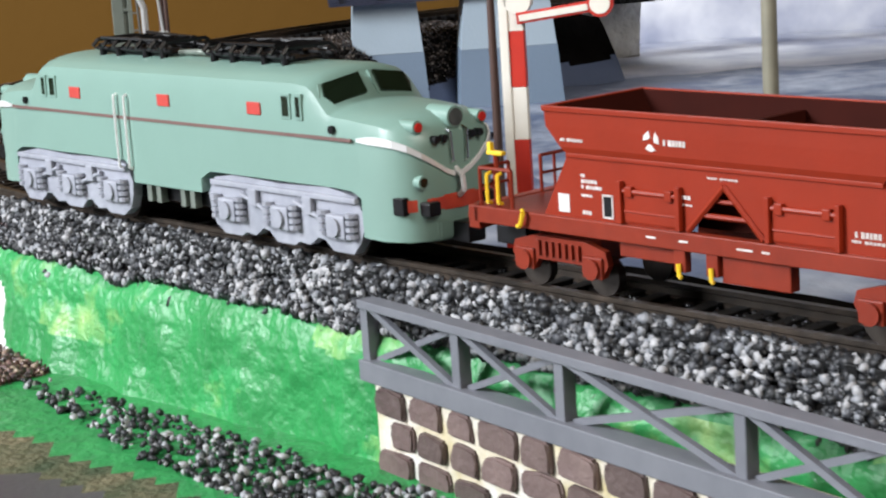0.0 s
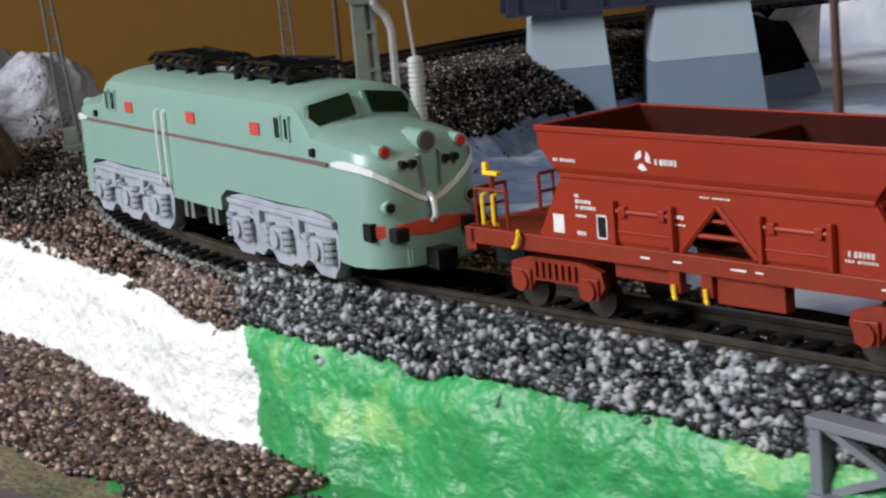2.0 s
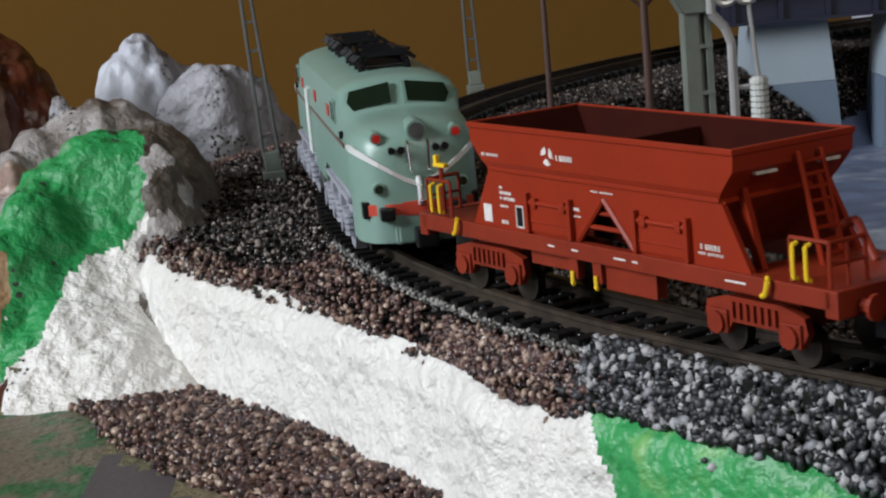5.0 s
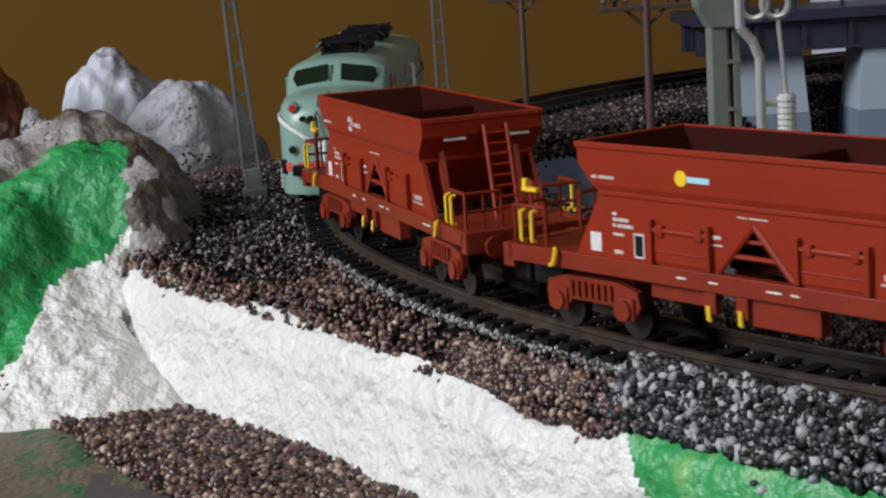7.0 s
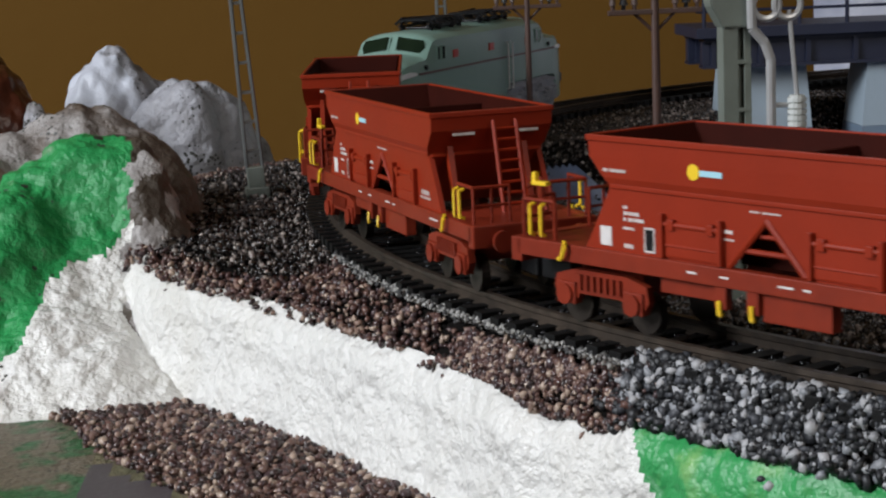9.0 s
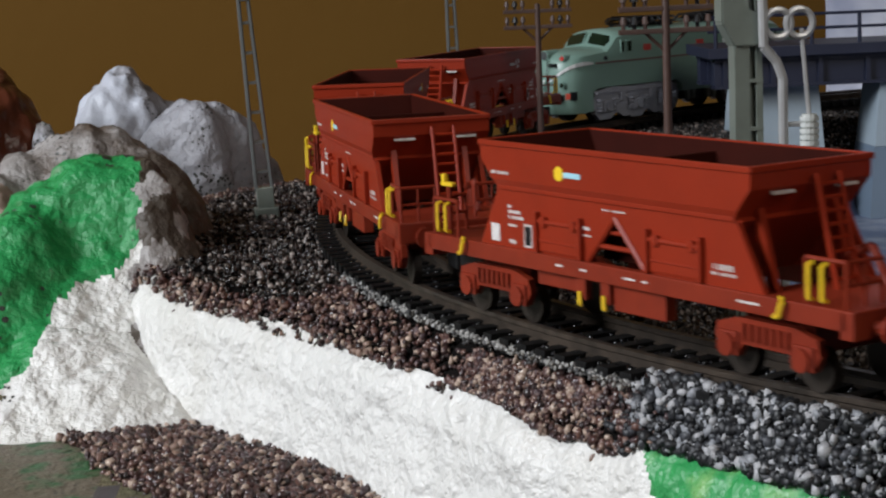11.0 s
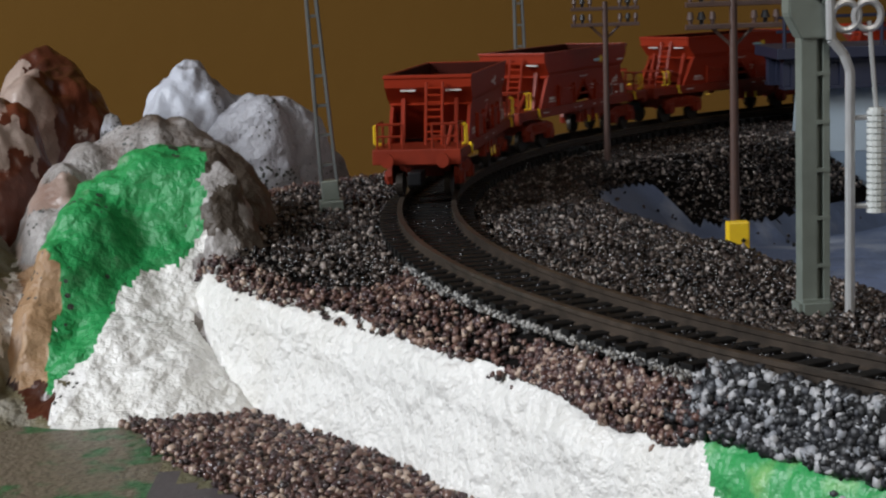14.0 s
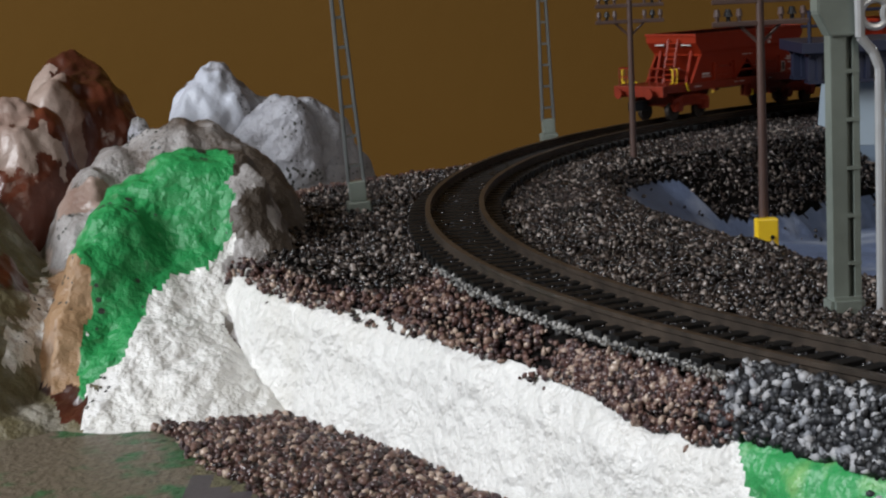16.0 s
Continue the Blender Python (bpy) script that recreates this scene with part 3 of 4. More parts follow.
def spur(x, y):
    """The height of the spur at a place: rounded along its crest, steep to the west."""
    best = -60.0
    for a, b in zip(SPUR, SPUR[1:]):
        d = (b - a).to_2d()
        r = Vector((x - a.x, y - a.y))
        f = clamp(r.dot(d) / d.length_squared)
        q = r - d * f
        far = q.length
        west = d.x * q.y - d.y * q.x < 0
        round_r = 5.0 if west else 8.0
        if far < 0.75 * round_r:
            drop = round_r - math.sqrt(round_r ** 2 - far ** 2)
        else:
            drop = 0.34 * round_r + (far - 0.75 * round_r) * (3.2 if west else 2.0)
        if not west and drop > 15:
            drop = 15 + (drop - 15) * 0.42
        best = max(best, a.z + (b.z - a.z) * f - drop)
    return best


def hill(x, y):
    """The height of the hillside and the form that shapes it there."""
    best, who, total = 0.0, 0, 0.0
    x += 1.6 * rough(x, y, 0, 15, 1.0)
    y += 1.6 * rough(x, y, 3, 15, 2.0)
    for (cx, cy), (rx, ry), top, w in DOMES:
        d = ((x - cx) / rx) ** 2 + ((y - cy) / ry) ** 2
        if d < 1:
            h = (top + 28) * (1 - d) ** 0.62
            total += h ** 6
            if h + 1.5 * rough(x, y, w, 7, 4.0) + 1.3 * rough(x, y, w, 2.4, 5.0) > best:
                best, who = h, w
    h = apron(x, y) + 28
    if h > 0:
        total += h ** 6
        if h > best:
            best, who = h, 0
    h = spur(x, y) + 28
    if h > 0:
        total += h ** 6
        if h > best:
            best, who = h, 1
    return -28 + total ** (1 / 6), who


def paint(x, y, z, who):
    """Which paint lies on the hillside at a place, with the east flank's shade painted in."""
    n = 2.6 * rough(x, y, z, 5.5, 1.5) + 1.7 * rough(x, y, z, 1.9, 2.5)
    if who == 2:
        # east flank: shade put into the darker brown
        if x > -42 + n and z < 11 + n:
            return 9
        return 8 if x < -52 and y < 334 and rough(x, y, z, 9, 8.5) > 0.08 else 2
    if who == 3:
        if x > -68 + n and z > -17 + n:
            return 7
        return 4 if rough(x, y, z, 13, 9.5) > 0.26 else 3
    if z < -20.5 + n and x < -55.5 + n:
        return (4 if rough(x, y, z, 7, 3.5) > -0.05 else 3) if z > -25.4 else 3
    # the spur's end beside the track gets the same painted shade
    if x > -36.0 + n * 0.7 and who == 1:
        return 9 if rough(x, y, z, 6, 4.5) > -0.1 else 2
    low = table(x, [(-61, -24), (-55, -19.5), (-50, -16), (-48, -8.0), (-42, -6.8), (-33, -1.0)])
    if z > low + n * 0.8:
        if x < -57.4 + 0.5 * n and z < -3 + n:
            return 5
        if who == 1 and x < -52 and rough(x, y, z, 4, 6.5) > 0.36 and z < -4:
            return 6
        return 1
    return 6 if x > -53 + n else 0


def build_rocks():
    nx, ny = 250, 250
    pts, kinds = [], []
    for i in range(nx + 1):
        row, krow = [], []
        for j in range(ny + 1):
            x, y = -136 + 122 * i / nx, 252 + 118 * j / ny
            z, who = hill(x, y)
            k = clamp((z + 27) / 5)
            krow.append(paint(x, y, z, who))
            fold = math.sin((x * 0.9 + y * 0.5 + 5 * rough(x, y, 0, 18, 6.0)) * 0.9)
            weave = math.sin(x * 2.6 + 1.5 * rough(x, y, 0, 6, 1.2)) * math.sin(y * 2.6 + z * 1.4)
            z += k * (1.1 * rough(x, y, z, 9, 5.0) + 0.6 * rough(x, y, z, 3.6, 6.0) + 0.3 * rough(x, y, z, 1.6, 7.0) + (0.5 * fold if who == 2 else 0.15 * fold) + 0.13 * weave)
            row.append((x + k * 0.6 * rough(x, y, z, 3, 8.0), y + k * 0.6 * rough(x, y, z, 3, 9.0), z))
        pts.append(row)
        kinds.append(krow)
    sheet("hillside", pts, M_PLASTER_P, "plaster hillside painted white, green and brown", "structure", "hill",
          mats=[M_PLASTER_P, M_GREEN_P, M_DRAPE, M_OLIVE, M_RUST, M_TAN, M_PLASTER, M_GAUZE, M_CREAM, M_DRAPE_SHADE], pick=lambda i, j: kinds[i][j])
    # west face: smooth white paint, with light from the left put into it
    boulder("rock", (-50, 424, -8), (16, 17, 27), [M_ROCK, M_LIT_CHALK], "pale grey plaster rock behind the mast", 5.2, 0.26, 0.03, 20, 1.0, ((-0.8, -0.45, 0.5), 0.5))
    boulder("rock", (-39, 420, -9), (21, 14, 22.5), [M_ROCK], "low pitted plaster rock beside the track", 11.4, 0.28, 0.05, 0)
    boulder("rock", (-76, 386, 0), (14.5, 17, 27), [M_RUST, M_CREAM], "glossy brown and cream painted boulder", 6.6, 0.3, 0, 0, 0.6, ((-0.8, -0.5, 0.45), 0.55))
    boulder("rock", (-80, 352, -8), (13, 15, 25), [M_RUST, M_CREAM], "glossy brown boulder with a cream crown", 7.9, 0.3, 0, 0, 0.6, ((-0.2, -0.3, 0.9), 0.75))
    boulder("rock", (-56, 366, -6), (7, 13, 20), [M_ROCK], "white streaked rock between two boulders", 3.3, 0.35, 0.08)


# ---- locomotive ----
def loco_ring(x, w, bot, top, arch):
    """A cross section: straight sides and an arched roof."""
    pts = [(x, -w, bot), (x, -w * 1.0, (bot + top - arch) / 2), (x, -w * 0.99, top - arch - 0.8)]
    for i in range(1, 10):
        a = math.pi * i / 10
        pts.append((x, -w * 0.985 * math.cos(a), top - arch + arch * math.sin(a) ** 0.75))
    return pts + [(x, w * 0.99, top - arch - 0.8), (x, w, (bot + top - arch) / 2), (x, w, bot)]


def build_loco():
    th = thing("locomotive", "sea-green electric locomotive with pale grey bogies", "locomotive")
    half = [(0, 9, 6.2, 24.2, 3.0), (9.4, 9, 6.2, 24.2, 3.0), (9.5, 9, 8.2, 24.2, 3.0), (12, 9, 9.4, 24.2, 3.0), (33.5, 9, 9.4, 24.2, 3.0), (36.4, 8.9, 9.4, 24.0, 3.2), (37.6, 8.85, 9.4, 23.3, 3.2),
            (40.6, 8.8, 9.4, 20.0, 2.4), (41.6, 8.8, 9.4, 19.8, 2.4), (45.5, 8.75, 9.2, 19.7, 2.6), (47.4, 8.7, 8.4, 19.6, 2.8), (47.5, 8.7, 3.4, 19.6, 2.8), (51.0, 8.5, 3.2, 19.4, 3.0), (53.6, 7.9, 3.2, 19.0, 3.4), (55.4, 6.9, 3.2, 18.3, 3.8), (56.5, 5.4, 3.2, 17.4, 4.4), (57.0, 3.6, 3.3, 16.4, 4.6)]
    rings = [loco_ring(-x, w, b, t, a) for x, w, b, t, a in half[::-1]] + [loco_ring(x, w, b, t, a) for x, w, b, t, a in half[1:]]
    body = part("body", skin(bmesh.new(), rings), M_LOCO, th, "sea-green painted body with rounded noses", True)
    for e in (-1, 1):
        # windscreens on the raked cab front
        for y0 in (-1, 1):
            pts = [(0.7, 0.08), (7.0, -0.05), (7.9, 0.45), (7.3, 0.92), (0.7, 1.0)]
            bm, fr = bmesh.new(), bmesh.new()
            for b, g, lift in ((fr, 1.0, 0.14), (bm, 0.86, 0.26)):
                lo, hi = [], []
                for y, k in pts:
                    yy, kk = 4.1 + (y - 4.1) * g, 0.5 + (k - 0.5) * g
                    bow = 0.05 * (yy / 7) ** 2 * 14
                    x, z = 40.3 - 2.4 * kk - bow, 19.9 + 3.2 * kk - 0.75 * (yy / 7) ** 2
                    lo.append(b.verts.new((e * (x - 0.6), y0 * yy, z - 0.6)))
                    hi.append(b.verts.new((e * (x + lift * 2.2), y0 * yy, z + lift * 2.0)))
                b.faces.new(lo), b.faces.new(hi)
                for i in range(5):
                    b.faces.new((lo[i], lo[(i + 1) % 5], hi[(i + 1) % 5], hi[i]))
            w = part("windscreen", fr, M_LOCO, th)
            part("pane", bm, M_GLASS, w, "dark green tinted glass")
        # side cab windows, lamps, numbers
        for y0 in (-1, 1):
            for xa, xb in ((31.2, 33.4), (34.4, 36.0)):
                w = part("side_window", block(bmesh.new(), e * xa, e * xb, y0 * 8.7, y0 * 9.12, 17.8, 21.2, 0.1), M_LOCO, th)
                part("pane", block(bmesh.new(), e * (xa + 0.4), e * (xb - 0.4), y0 * 8.9, y0 * 9.2, 18.2, 20.8), M_GLASS, w, "dark tinted glass")
            lampbody = part("tail_lamp", rod(bmesh.new(), (e * 51.5, y0 * 5.4, 17.6), (e * 56.0, y0 * 5.4, 17.5), 0.85, 14), M_LOCO, th, smooth=True)
            part("lens", rod(bmesh.new(), (e * 55.6, y0 * 5.4, 17.5), (e * 56.25, y0 * 5.4, 17.48), 0.6, 14), M_LENS, lampbody, "red glass lens")
            mark = part("marker_light", rod(bmesh.new(), (e * 53, y0 * 5.7, 10.7), (e * 56.9, y0 * 5.7, 10.7), 0.85, 14), M_LOCO, th, smooth=True)
            part("lens", rod(bmesh.new(), (e * 56.6, y0 * 5.7, 10.7), (e * 57.02, y0 * 5.7, 10.7), 0.6, 14), M_GLASS, mark, "dark glass lens")
            horn = bmesh.new()
            for d in (-0.65, 0.65):
                rod(horn, (e * 55.8, y0 * 3.0 + d, 15.9), (e * 57.7, y0 * 3.0 + d, 15.8), 0.35, 8, 0.52)
            part("horn", horn, M_BLACK, th, "twin black horn")
            part("handrail", bent(bmesh.new(), [(e * 56.5, y0 * 1.4, 16.9), (e * 57.6, y0 * 1.4, 16.5), (e * 57.7, y0 * 1.2, 12.9), (e * 56.9, y0 * 1.2, 12.5)], 0.16), M_CHROME, th, "thin chrome handrail")
            # silver chevron from the side line down to the coupling
            ch = bmesh.new()
            path = [(47.2, 8.74, 15.85, 0.2), (49.2, 8.66, 15.9, 0.45), (51.0, 8.5, 15.9, 0.52), (53.6, 7.92, 15.6, 0.48), (55.4, 6.92, 15.0, 0.42), (56.5, 5.42, 14.0, 0.36), (57.02, 3.6, 12.8, 0.3), (57.05, 1.9, 11.7, 0.3), (57.05, 0.5, 11.1, 0.3)]
            skin(ch, [[(e * (x + dx), y0 * (y + dy), z + dz) for dx, dy, dz in ((0, 0, -h), (0.22, 0.18, -h), (0.22, 0.18, h), (0, 0, h))] for x, y, z, h in path])
            part("chevron", ch, M_SILVER, th, "bright silver nose chevron")
        hd = part("headlight", rod(bmesh.new(), (e * 52.5, 0, 18.3), (e * 57.1, 0, 18.2), 1.4, 20), M_LOCO, th, smooth=True)
        part("lens", rod(bmesh.new(), (e * 56.7, 0, 18.2), (e * 57.3, 0, 18.2), 1.1, 20), M_HEADGLASS, hd, "dark round headlight glass")
        bm = bmesh.new()
        prism(bm, [(e * 52.5, -7.9), (e * 55.2, -7.4), (e * 57.0, -4.4), (e * 57.3, 0), (e * 57.0, 4.4), (e * 55.2, 7.4), (e * 52.5, 7.9)], "z", 6.8, 8.7, 0.2)
        beam = part("buffer_beam", bm, M_BEAM, th, "red buffer beam with black ends")
        for y0 in (-1, 1):
            part("beam_end", block(bmesh.new(), e * 52.0, e * 55.2, y0 * 6.6, y0 * 8.0, 6.6, 8.9, 0.2), M_BLACK, beam)
            part("buffer", block(bmesh.new(), e * 55.5, e * 58.0, y0 * 3.9, y0 * 5.9, 6.4, 8.2, 0.3), M_BLACK, beam, "black buffer head")
        part("coupling_hook", bent(bmesh.new(), [(e * 56.9, 0.3, 11.8), (e * 58.2, 0.3, 10.9), (e * 58.4, 0.3, 9.1), (e * 57.4, 0.3, 8.4)], 0.38, 8), M_SILVER, th, "white brake hose")
        part("coupler", block(bmesh.new(), e * 54.5, e * 60.2, -1.5, 1.5, 2.6, 5.2, 0.3), M_BLACK, th, "black coupling box")
        part("apron", prism(bmesh.new(), [(e * 49, -8.2), (e * 54.8, -7.0), (e * 57.2, -3.6), (e * 57.2, 3.6), (e * 54.8, 7.0), (e * 49, 8.2)], "z", 3.0, 5.6, 0.25), M_LOCO, th)
        # bogie
        bg = part("bogie", block(bmesh.new(), e * 12, e * 46.5, -6.4, 6.4, 3.4, 8.2, 0.4), M_BLACK, th)
        for y0 in (-1, 1):
            fr = bmesh.new()
            prism(fr, [(e * x, z) for x, z in ((10.6, 6.2), (12.4, 8.6), (18, 9.3), (29, 8.9), (40, 9.3), (46, 8.4), (48.0, 5.6), (46.6, 2.6), (44.8, 0.9), (40.4, 0.9), (38.6, 2.2), (37, 2.4), (35.0, 1.2), (32.6, 1.4), (31.4, 0.8), (27.2, 0.8), (25.4, 2.2), (24.0, 2.4), (22.0, 1.2), (19.6, 1.4), (18.4, 0.8), (14.2, 0.8), (12.0, 2.0), (11.0, 4.0))], "y", y0 * 7.0, y0 * 8.6)
            for k, xa in enumerate((16.2, 29.3, 42.2)):
                block(fr, e * (xa - 2.1), e * (xa + 2.1), y0 * 8.2, y0 * 9.6, 2.8, 6.0, 0.35)
                rod(fr, (e * xa, y0 * 8.4, 4.4), (e * xa, y0 * 10.0, 4.4), 1.25, 12)
                for sgn in (-1, 1):
                    for zz in range(4):
                        rod(fr, (e * (xa + sgn * 3.1), y0 * 8.9, 3.1 + zz * 0.9), (e * (xa + sgn * 3.1), y0 * 8.9, 3.65 + zz * 0.9), 0.95, 10)
            for xa in (22.7, 35.8):
                rod(fr, (e * (xa - 3.2), y0 * 9.0, 6.9), (e * (xa + 3.2), y0 * 9.0, 5.0), 0.35, 6)
                block(fr, e * (xa - 1.0), e * (xa + 1.0), y0 * 8.4, y0 * 9.4, 5.4, 7.8, 0.2)
            block(fr, e * 12, e * 46.5, y0 * 8.3, y0 * 9.2, 7.6, 8.4, 0.2)
            part("side_frame", fr, M_BOGIE, bg, "pale grey resin bogie side with springs")
            for xa in (16.2, 29.3, 42.2):
                part("wheel", rod(bmesh.new(), (e * xa, y0 * 4.2, 3.8), (e * xa, y0 * 6.3, 3.8), 3.8, 24), M_WHEEL, bg)
    # pantographs
    for e in (-1, 1):
        pan = part("pantograph", block(bmesh.new(), e * 7, e * 25, -3.0, 3.0, 24.3, 24.7, 0.1), M_BLACK, th, "folded black pantograph")
        for y0 in (-3.4, 3.4):
            part("frame_bar", bent(bmesh.new(), [(e * 5, y0, 25.0), (e * 27, y0, 25.0)], 0.3), M_BLACK, pan)
            part("arm", bent(bmesh.new(), [(e * 6, y0, 25.2), (e * 16, y0 * 0.7, 26.6), (e * 26, y0, 25.5)], 0.28), M_BLACK, pan)
            part("arm", bent(bmesh.new(), [(e * 8, y0 * 0.8, 26.4), (e * 24, y0 * 1.2, 26.7)], 0.25), M_BLACK, pan)
            for x in (7, 12, 20, 25):
                part("insulator", rod(bmesh.new(), (e * x, y0, 22.6), (e * x, y0, 25.2), 0.6, 8), M_BLACK, pan)
        for x in (6, 9, 13, 16, 20, 23, 26):
            part("cross_bar", bent(bmesh.new(), [(e * x, -4.6, 25.4), (e * x, -3.6, 26.3), (e * x, 3.6, 26.3), (e * x, 4.6, 25.4)], 0.32), M_BLACK, pan)
        for x in (8, 14, 20):
            part("stay", rod(bmesh.new(), (e * x, -3, 25.2), (e * (x + 5), 3, 26.4), 0.25, 6), M_BLACK, pan)
            part("stay", rod(bmesh.new(), (e * x, 3, 25.2), (e * (x + 5), -3, 26.4), 0.25, 6), M_BLACK, pan)
    part("roof_cable", bent(bmesh.new(), [(-6, 1.2, 24.6), (0, 1.6, 24.9), (6, 1.0, 24.6)], 0.4, 8), M_MAST, th)
    # side details
    for y0 in (-1, 1):
        part("side_line", block(bmesh.new(), -46.5, 46.5, y0 * 8.9, y0 * 9.1, 15.55, 16.0), M_STRIPE, th, "thin dark red side line")
        for x in (25.6, -0.6, -24.2):
            part("number_plate", block(bmesh.new(), x - 2.0, x + 1.2, y0 * 8.9, y0 * 9.16, 18.0, 19.7, 0.1), M_PLATE, th, "small red plate")
        for x in (9.6, 12.6):
            part("handrail", bent(bmesh.new(), [(x, y0 * 8.9, 19.2), (x, y0 * 9.5, 19.0), (x, y0 * 9.5, 8.4), (x, y0 * 8.9, 8.2)], 0.2), M_SILVER, th, "thin bright handrail")
        for x in (-42.2, 42.2):
            part("side_lamp", rod(bmesh.new(), (x, y0 * 8.6, 16.9), (x, y0 * 9.15, 16.9), 0.55, 10), M_BLACK, th)
        for x in (-6, -3.4, 3.4, 6):
            part("step", block(bmesh.new(), x - 0.6, x + 0.6, y0 * 7.4, y0 * 8.6, 3.6, 6.4), M_MAST, th)
    part("underframe", block(bmesh.new(), -9, 9, -7, 7, 3.6, 6.6, 0.3), M_BLACK, th)
    for ob in th.children_recursive:
        ob.data.transform(Matrix.Diagonal((0.925, 1, 1, 1)))
    return th


# ---- hopper wagons ----
def lettering(x0, x1, ya, yb, z0, z1, th):
    """One line of unreadable writing as a row of thin bars."""
    bm = bmesh.new()
    x, k = x0, 0
    while x < x1 - 0.1:
        w = (0.34, 0.42, 0.28)[k % 3]
        block(bm, x, min(x + w, x1), ya, yb, z0 + (0.03 if k % 2 else 0), z1)
        x += w + (0.42 if k % 5 == 4 else 0.13)
        k += 1
    return part("lettering", bm, M_WHITE, th, "row of small white letters")


def build_wagon(plain_mark):
    th = thing("hopper_wagon", "oxide-red bogie hopper wagon with white lettering" if plain_mark else "oxide-red bogie hopper wagon with yellow and blue emblem", "wagon", "hopper wagons of the train")
    # upper hopper: a rim over a waist, open on top
    bm = bmesh.new()
    outer = [(23.8, 9.1, 21.8), (23.6, 9.1, 19.6), (21.6, 9.0, 17.4), (20.8, 8.6, 16.4)]
    walls = [[(-x, -y, z), (x, -y, z), (x, y, z), (-x, y, z)] for x, y, z in outer]
    inside = [[(-x, -y, z), (x, -y, z), (x, y, z), (-x, y, z)] for x, y, z in ((23.2, 8.5, 21.8), (20.2, 8.0, 16.6), (8, 5, 10.5))]
    skin(bm, walls[::-1], caps=False)
    hop = part("hopper", bm, M_WAGON, th, "oxide-red steel hopper, dark inside")
    # inner walls, with the deep hopper's shade painted on
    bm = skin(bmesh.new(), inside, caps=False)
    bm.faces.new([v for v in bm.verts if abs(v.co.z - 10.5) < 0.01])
    part("lining", bm, M_INSIDE_SHADE, hop, "inner walls, their shade put into a dark red")
    bm = bmesh.new()
    block(bm, -23.95, 23.95, 8.85, 9.35, 21.3, 21.95, 0.1), block(bm, -23.95, 23.95, -9.35, -8.85, 21.3, 21.95, 0.1)
    block(bm, 23.3, 24.0, -9, 9, 21.3, 21.95, 0.1), block(bm, -24.0, -23.3, -9, 9, 21.3, 21.95, 0.1)
    part("rim", bm, M_WAGON, hop)
    part("cross_wall", prism(bmesh.new(), [(-8.6, 20.6), (8.6, 20.6), (7, 13), (-7, 13)], "x", -0.4, 0.4), M_INSIDE_SHADE, hop)
    for y0 in (-1, 1):
        # side sheets with the triangular opening at the middle
        bm = bmesh.new()
        for e in (-1, 1):
            prism(bm, [(e * 20.8, 16.6), (e * 25.0, 9.4), (e * 5.0 - 1.4, 9.4), (-1.4, 14.8), (-1.4, 16.6)], "y", y0 * 7.8, y0 * 8.5)
        part("side_sheet", bm, M_WAGON, th)
        part("waist_rail", block(bmesh.new(), -20.9, 20.9, y0 * 8.3, y0 * 8.75, 16.2, 16.7, 0.1), M_WAGON, th)
        tri = bmesh.new()
        for e in (-1, 1):
            rod(tri, (-1.4, y0 * 8.5, 14.7), (e * 5.0 - 1.4, y0 * 8.5, 9.6), 0.36, 6)
        rod(tri, (-4.6, y0 * 8.3, 11.4), (1.8, y0 * 8.3, 11.4), 0.3, 6), rod(tri, (-3.2, y0 * 8.1, 13.0), (0.4, y0 * 8.1, 13.0), 0.25, 6)
        part("brace", tri, M_WAGON, th)
        # near-black sheet stands in for the shade behind the triangular opening
        part("shadow_box", block(bmesh.new(), -5, 5, y0 * 4.5, y0 * 5.0, 9.3, 15), M_INSIDE_SHADE, th)
        for e in (-1, 1):
            x0, x1 = (4.6, 12.9) if e > 0 else (-7.2, -15.8)
            fl = bmesh.new()
            block(fl, min(x0, x1), max(x0, x1), y0 * 8.3, y0 * 8.75, 9.6, 13.2, 0.25)
            rod(fl, (x0, y0 * 8.75, 13.1), (x1, y0 * 8.75, 13.1), 0.3, 8)
            rod(fl, (x0, y0 * 8.75, 10.9), (x1, y0 * 8.75, 10.9), 0.14, 6)
            for q in (0.16, 0.84):
                block(fl, x0 + (x1 - x0) * q - 0.5, x0 + (x1 - x0) * q + 0.5, y0 * 8.5, y0 * 9.15, 12.5, 13.7, 0.15)
            for x in (x0, x1):
                block(fl, x - 0.3, x + 0.3, y0 * 8.4, y0 * 9.25, 9.5, 14.2, 0.1)
            part("discharge_flap", fl, M_WAGON, th)
        # sole bar
        part("sole_bar", block(bmesh.new(), -36.5, 36.5, y0 * 7.6, y0 * 9.0, 7.4, 9.4, 0.15), M_WAGON2, th)
        part("tank", block(bmesh.new(), -9.4 if y0 > 0 else -2, -0.5 if y0 > 0 else 9, y0 * 6.5, y0 * 8.2, 4.4, 7.5, 0.2), M_WAGON2, th)
        part("skirt", block(bmesh.new(), 6, 14, y0 * 6.5, y0 * 8.0, 5.6, 7.5, 0.15), M_WAGON2, th)
        for x, m in ((4.8, M_YELLOW), (0.4, M_YELLOW)):
            hd = part("valve", block(bmesh.new(), x - 0.8, x + 0.8, y0 * 7.6, y0 * 8.8, 5.0, 7.6, 0.2), M_WAGON2, th)
            part("lever", bent(bmesh.new(), [(x, y0 * 9.0, 6.0), (x - 0.2, y0 * 9.2, 4.6), (x - 0.5, y0 * 9.2, 4.6)], 0.26), M_YELLOW, hd, "yellow lever")
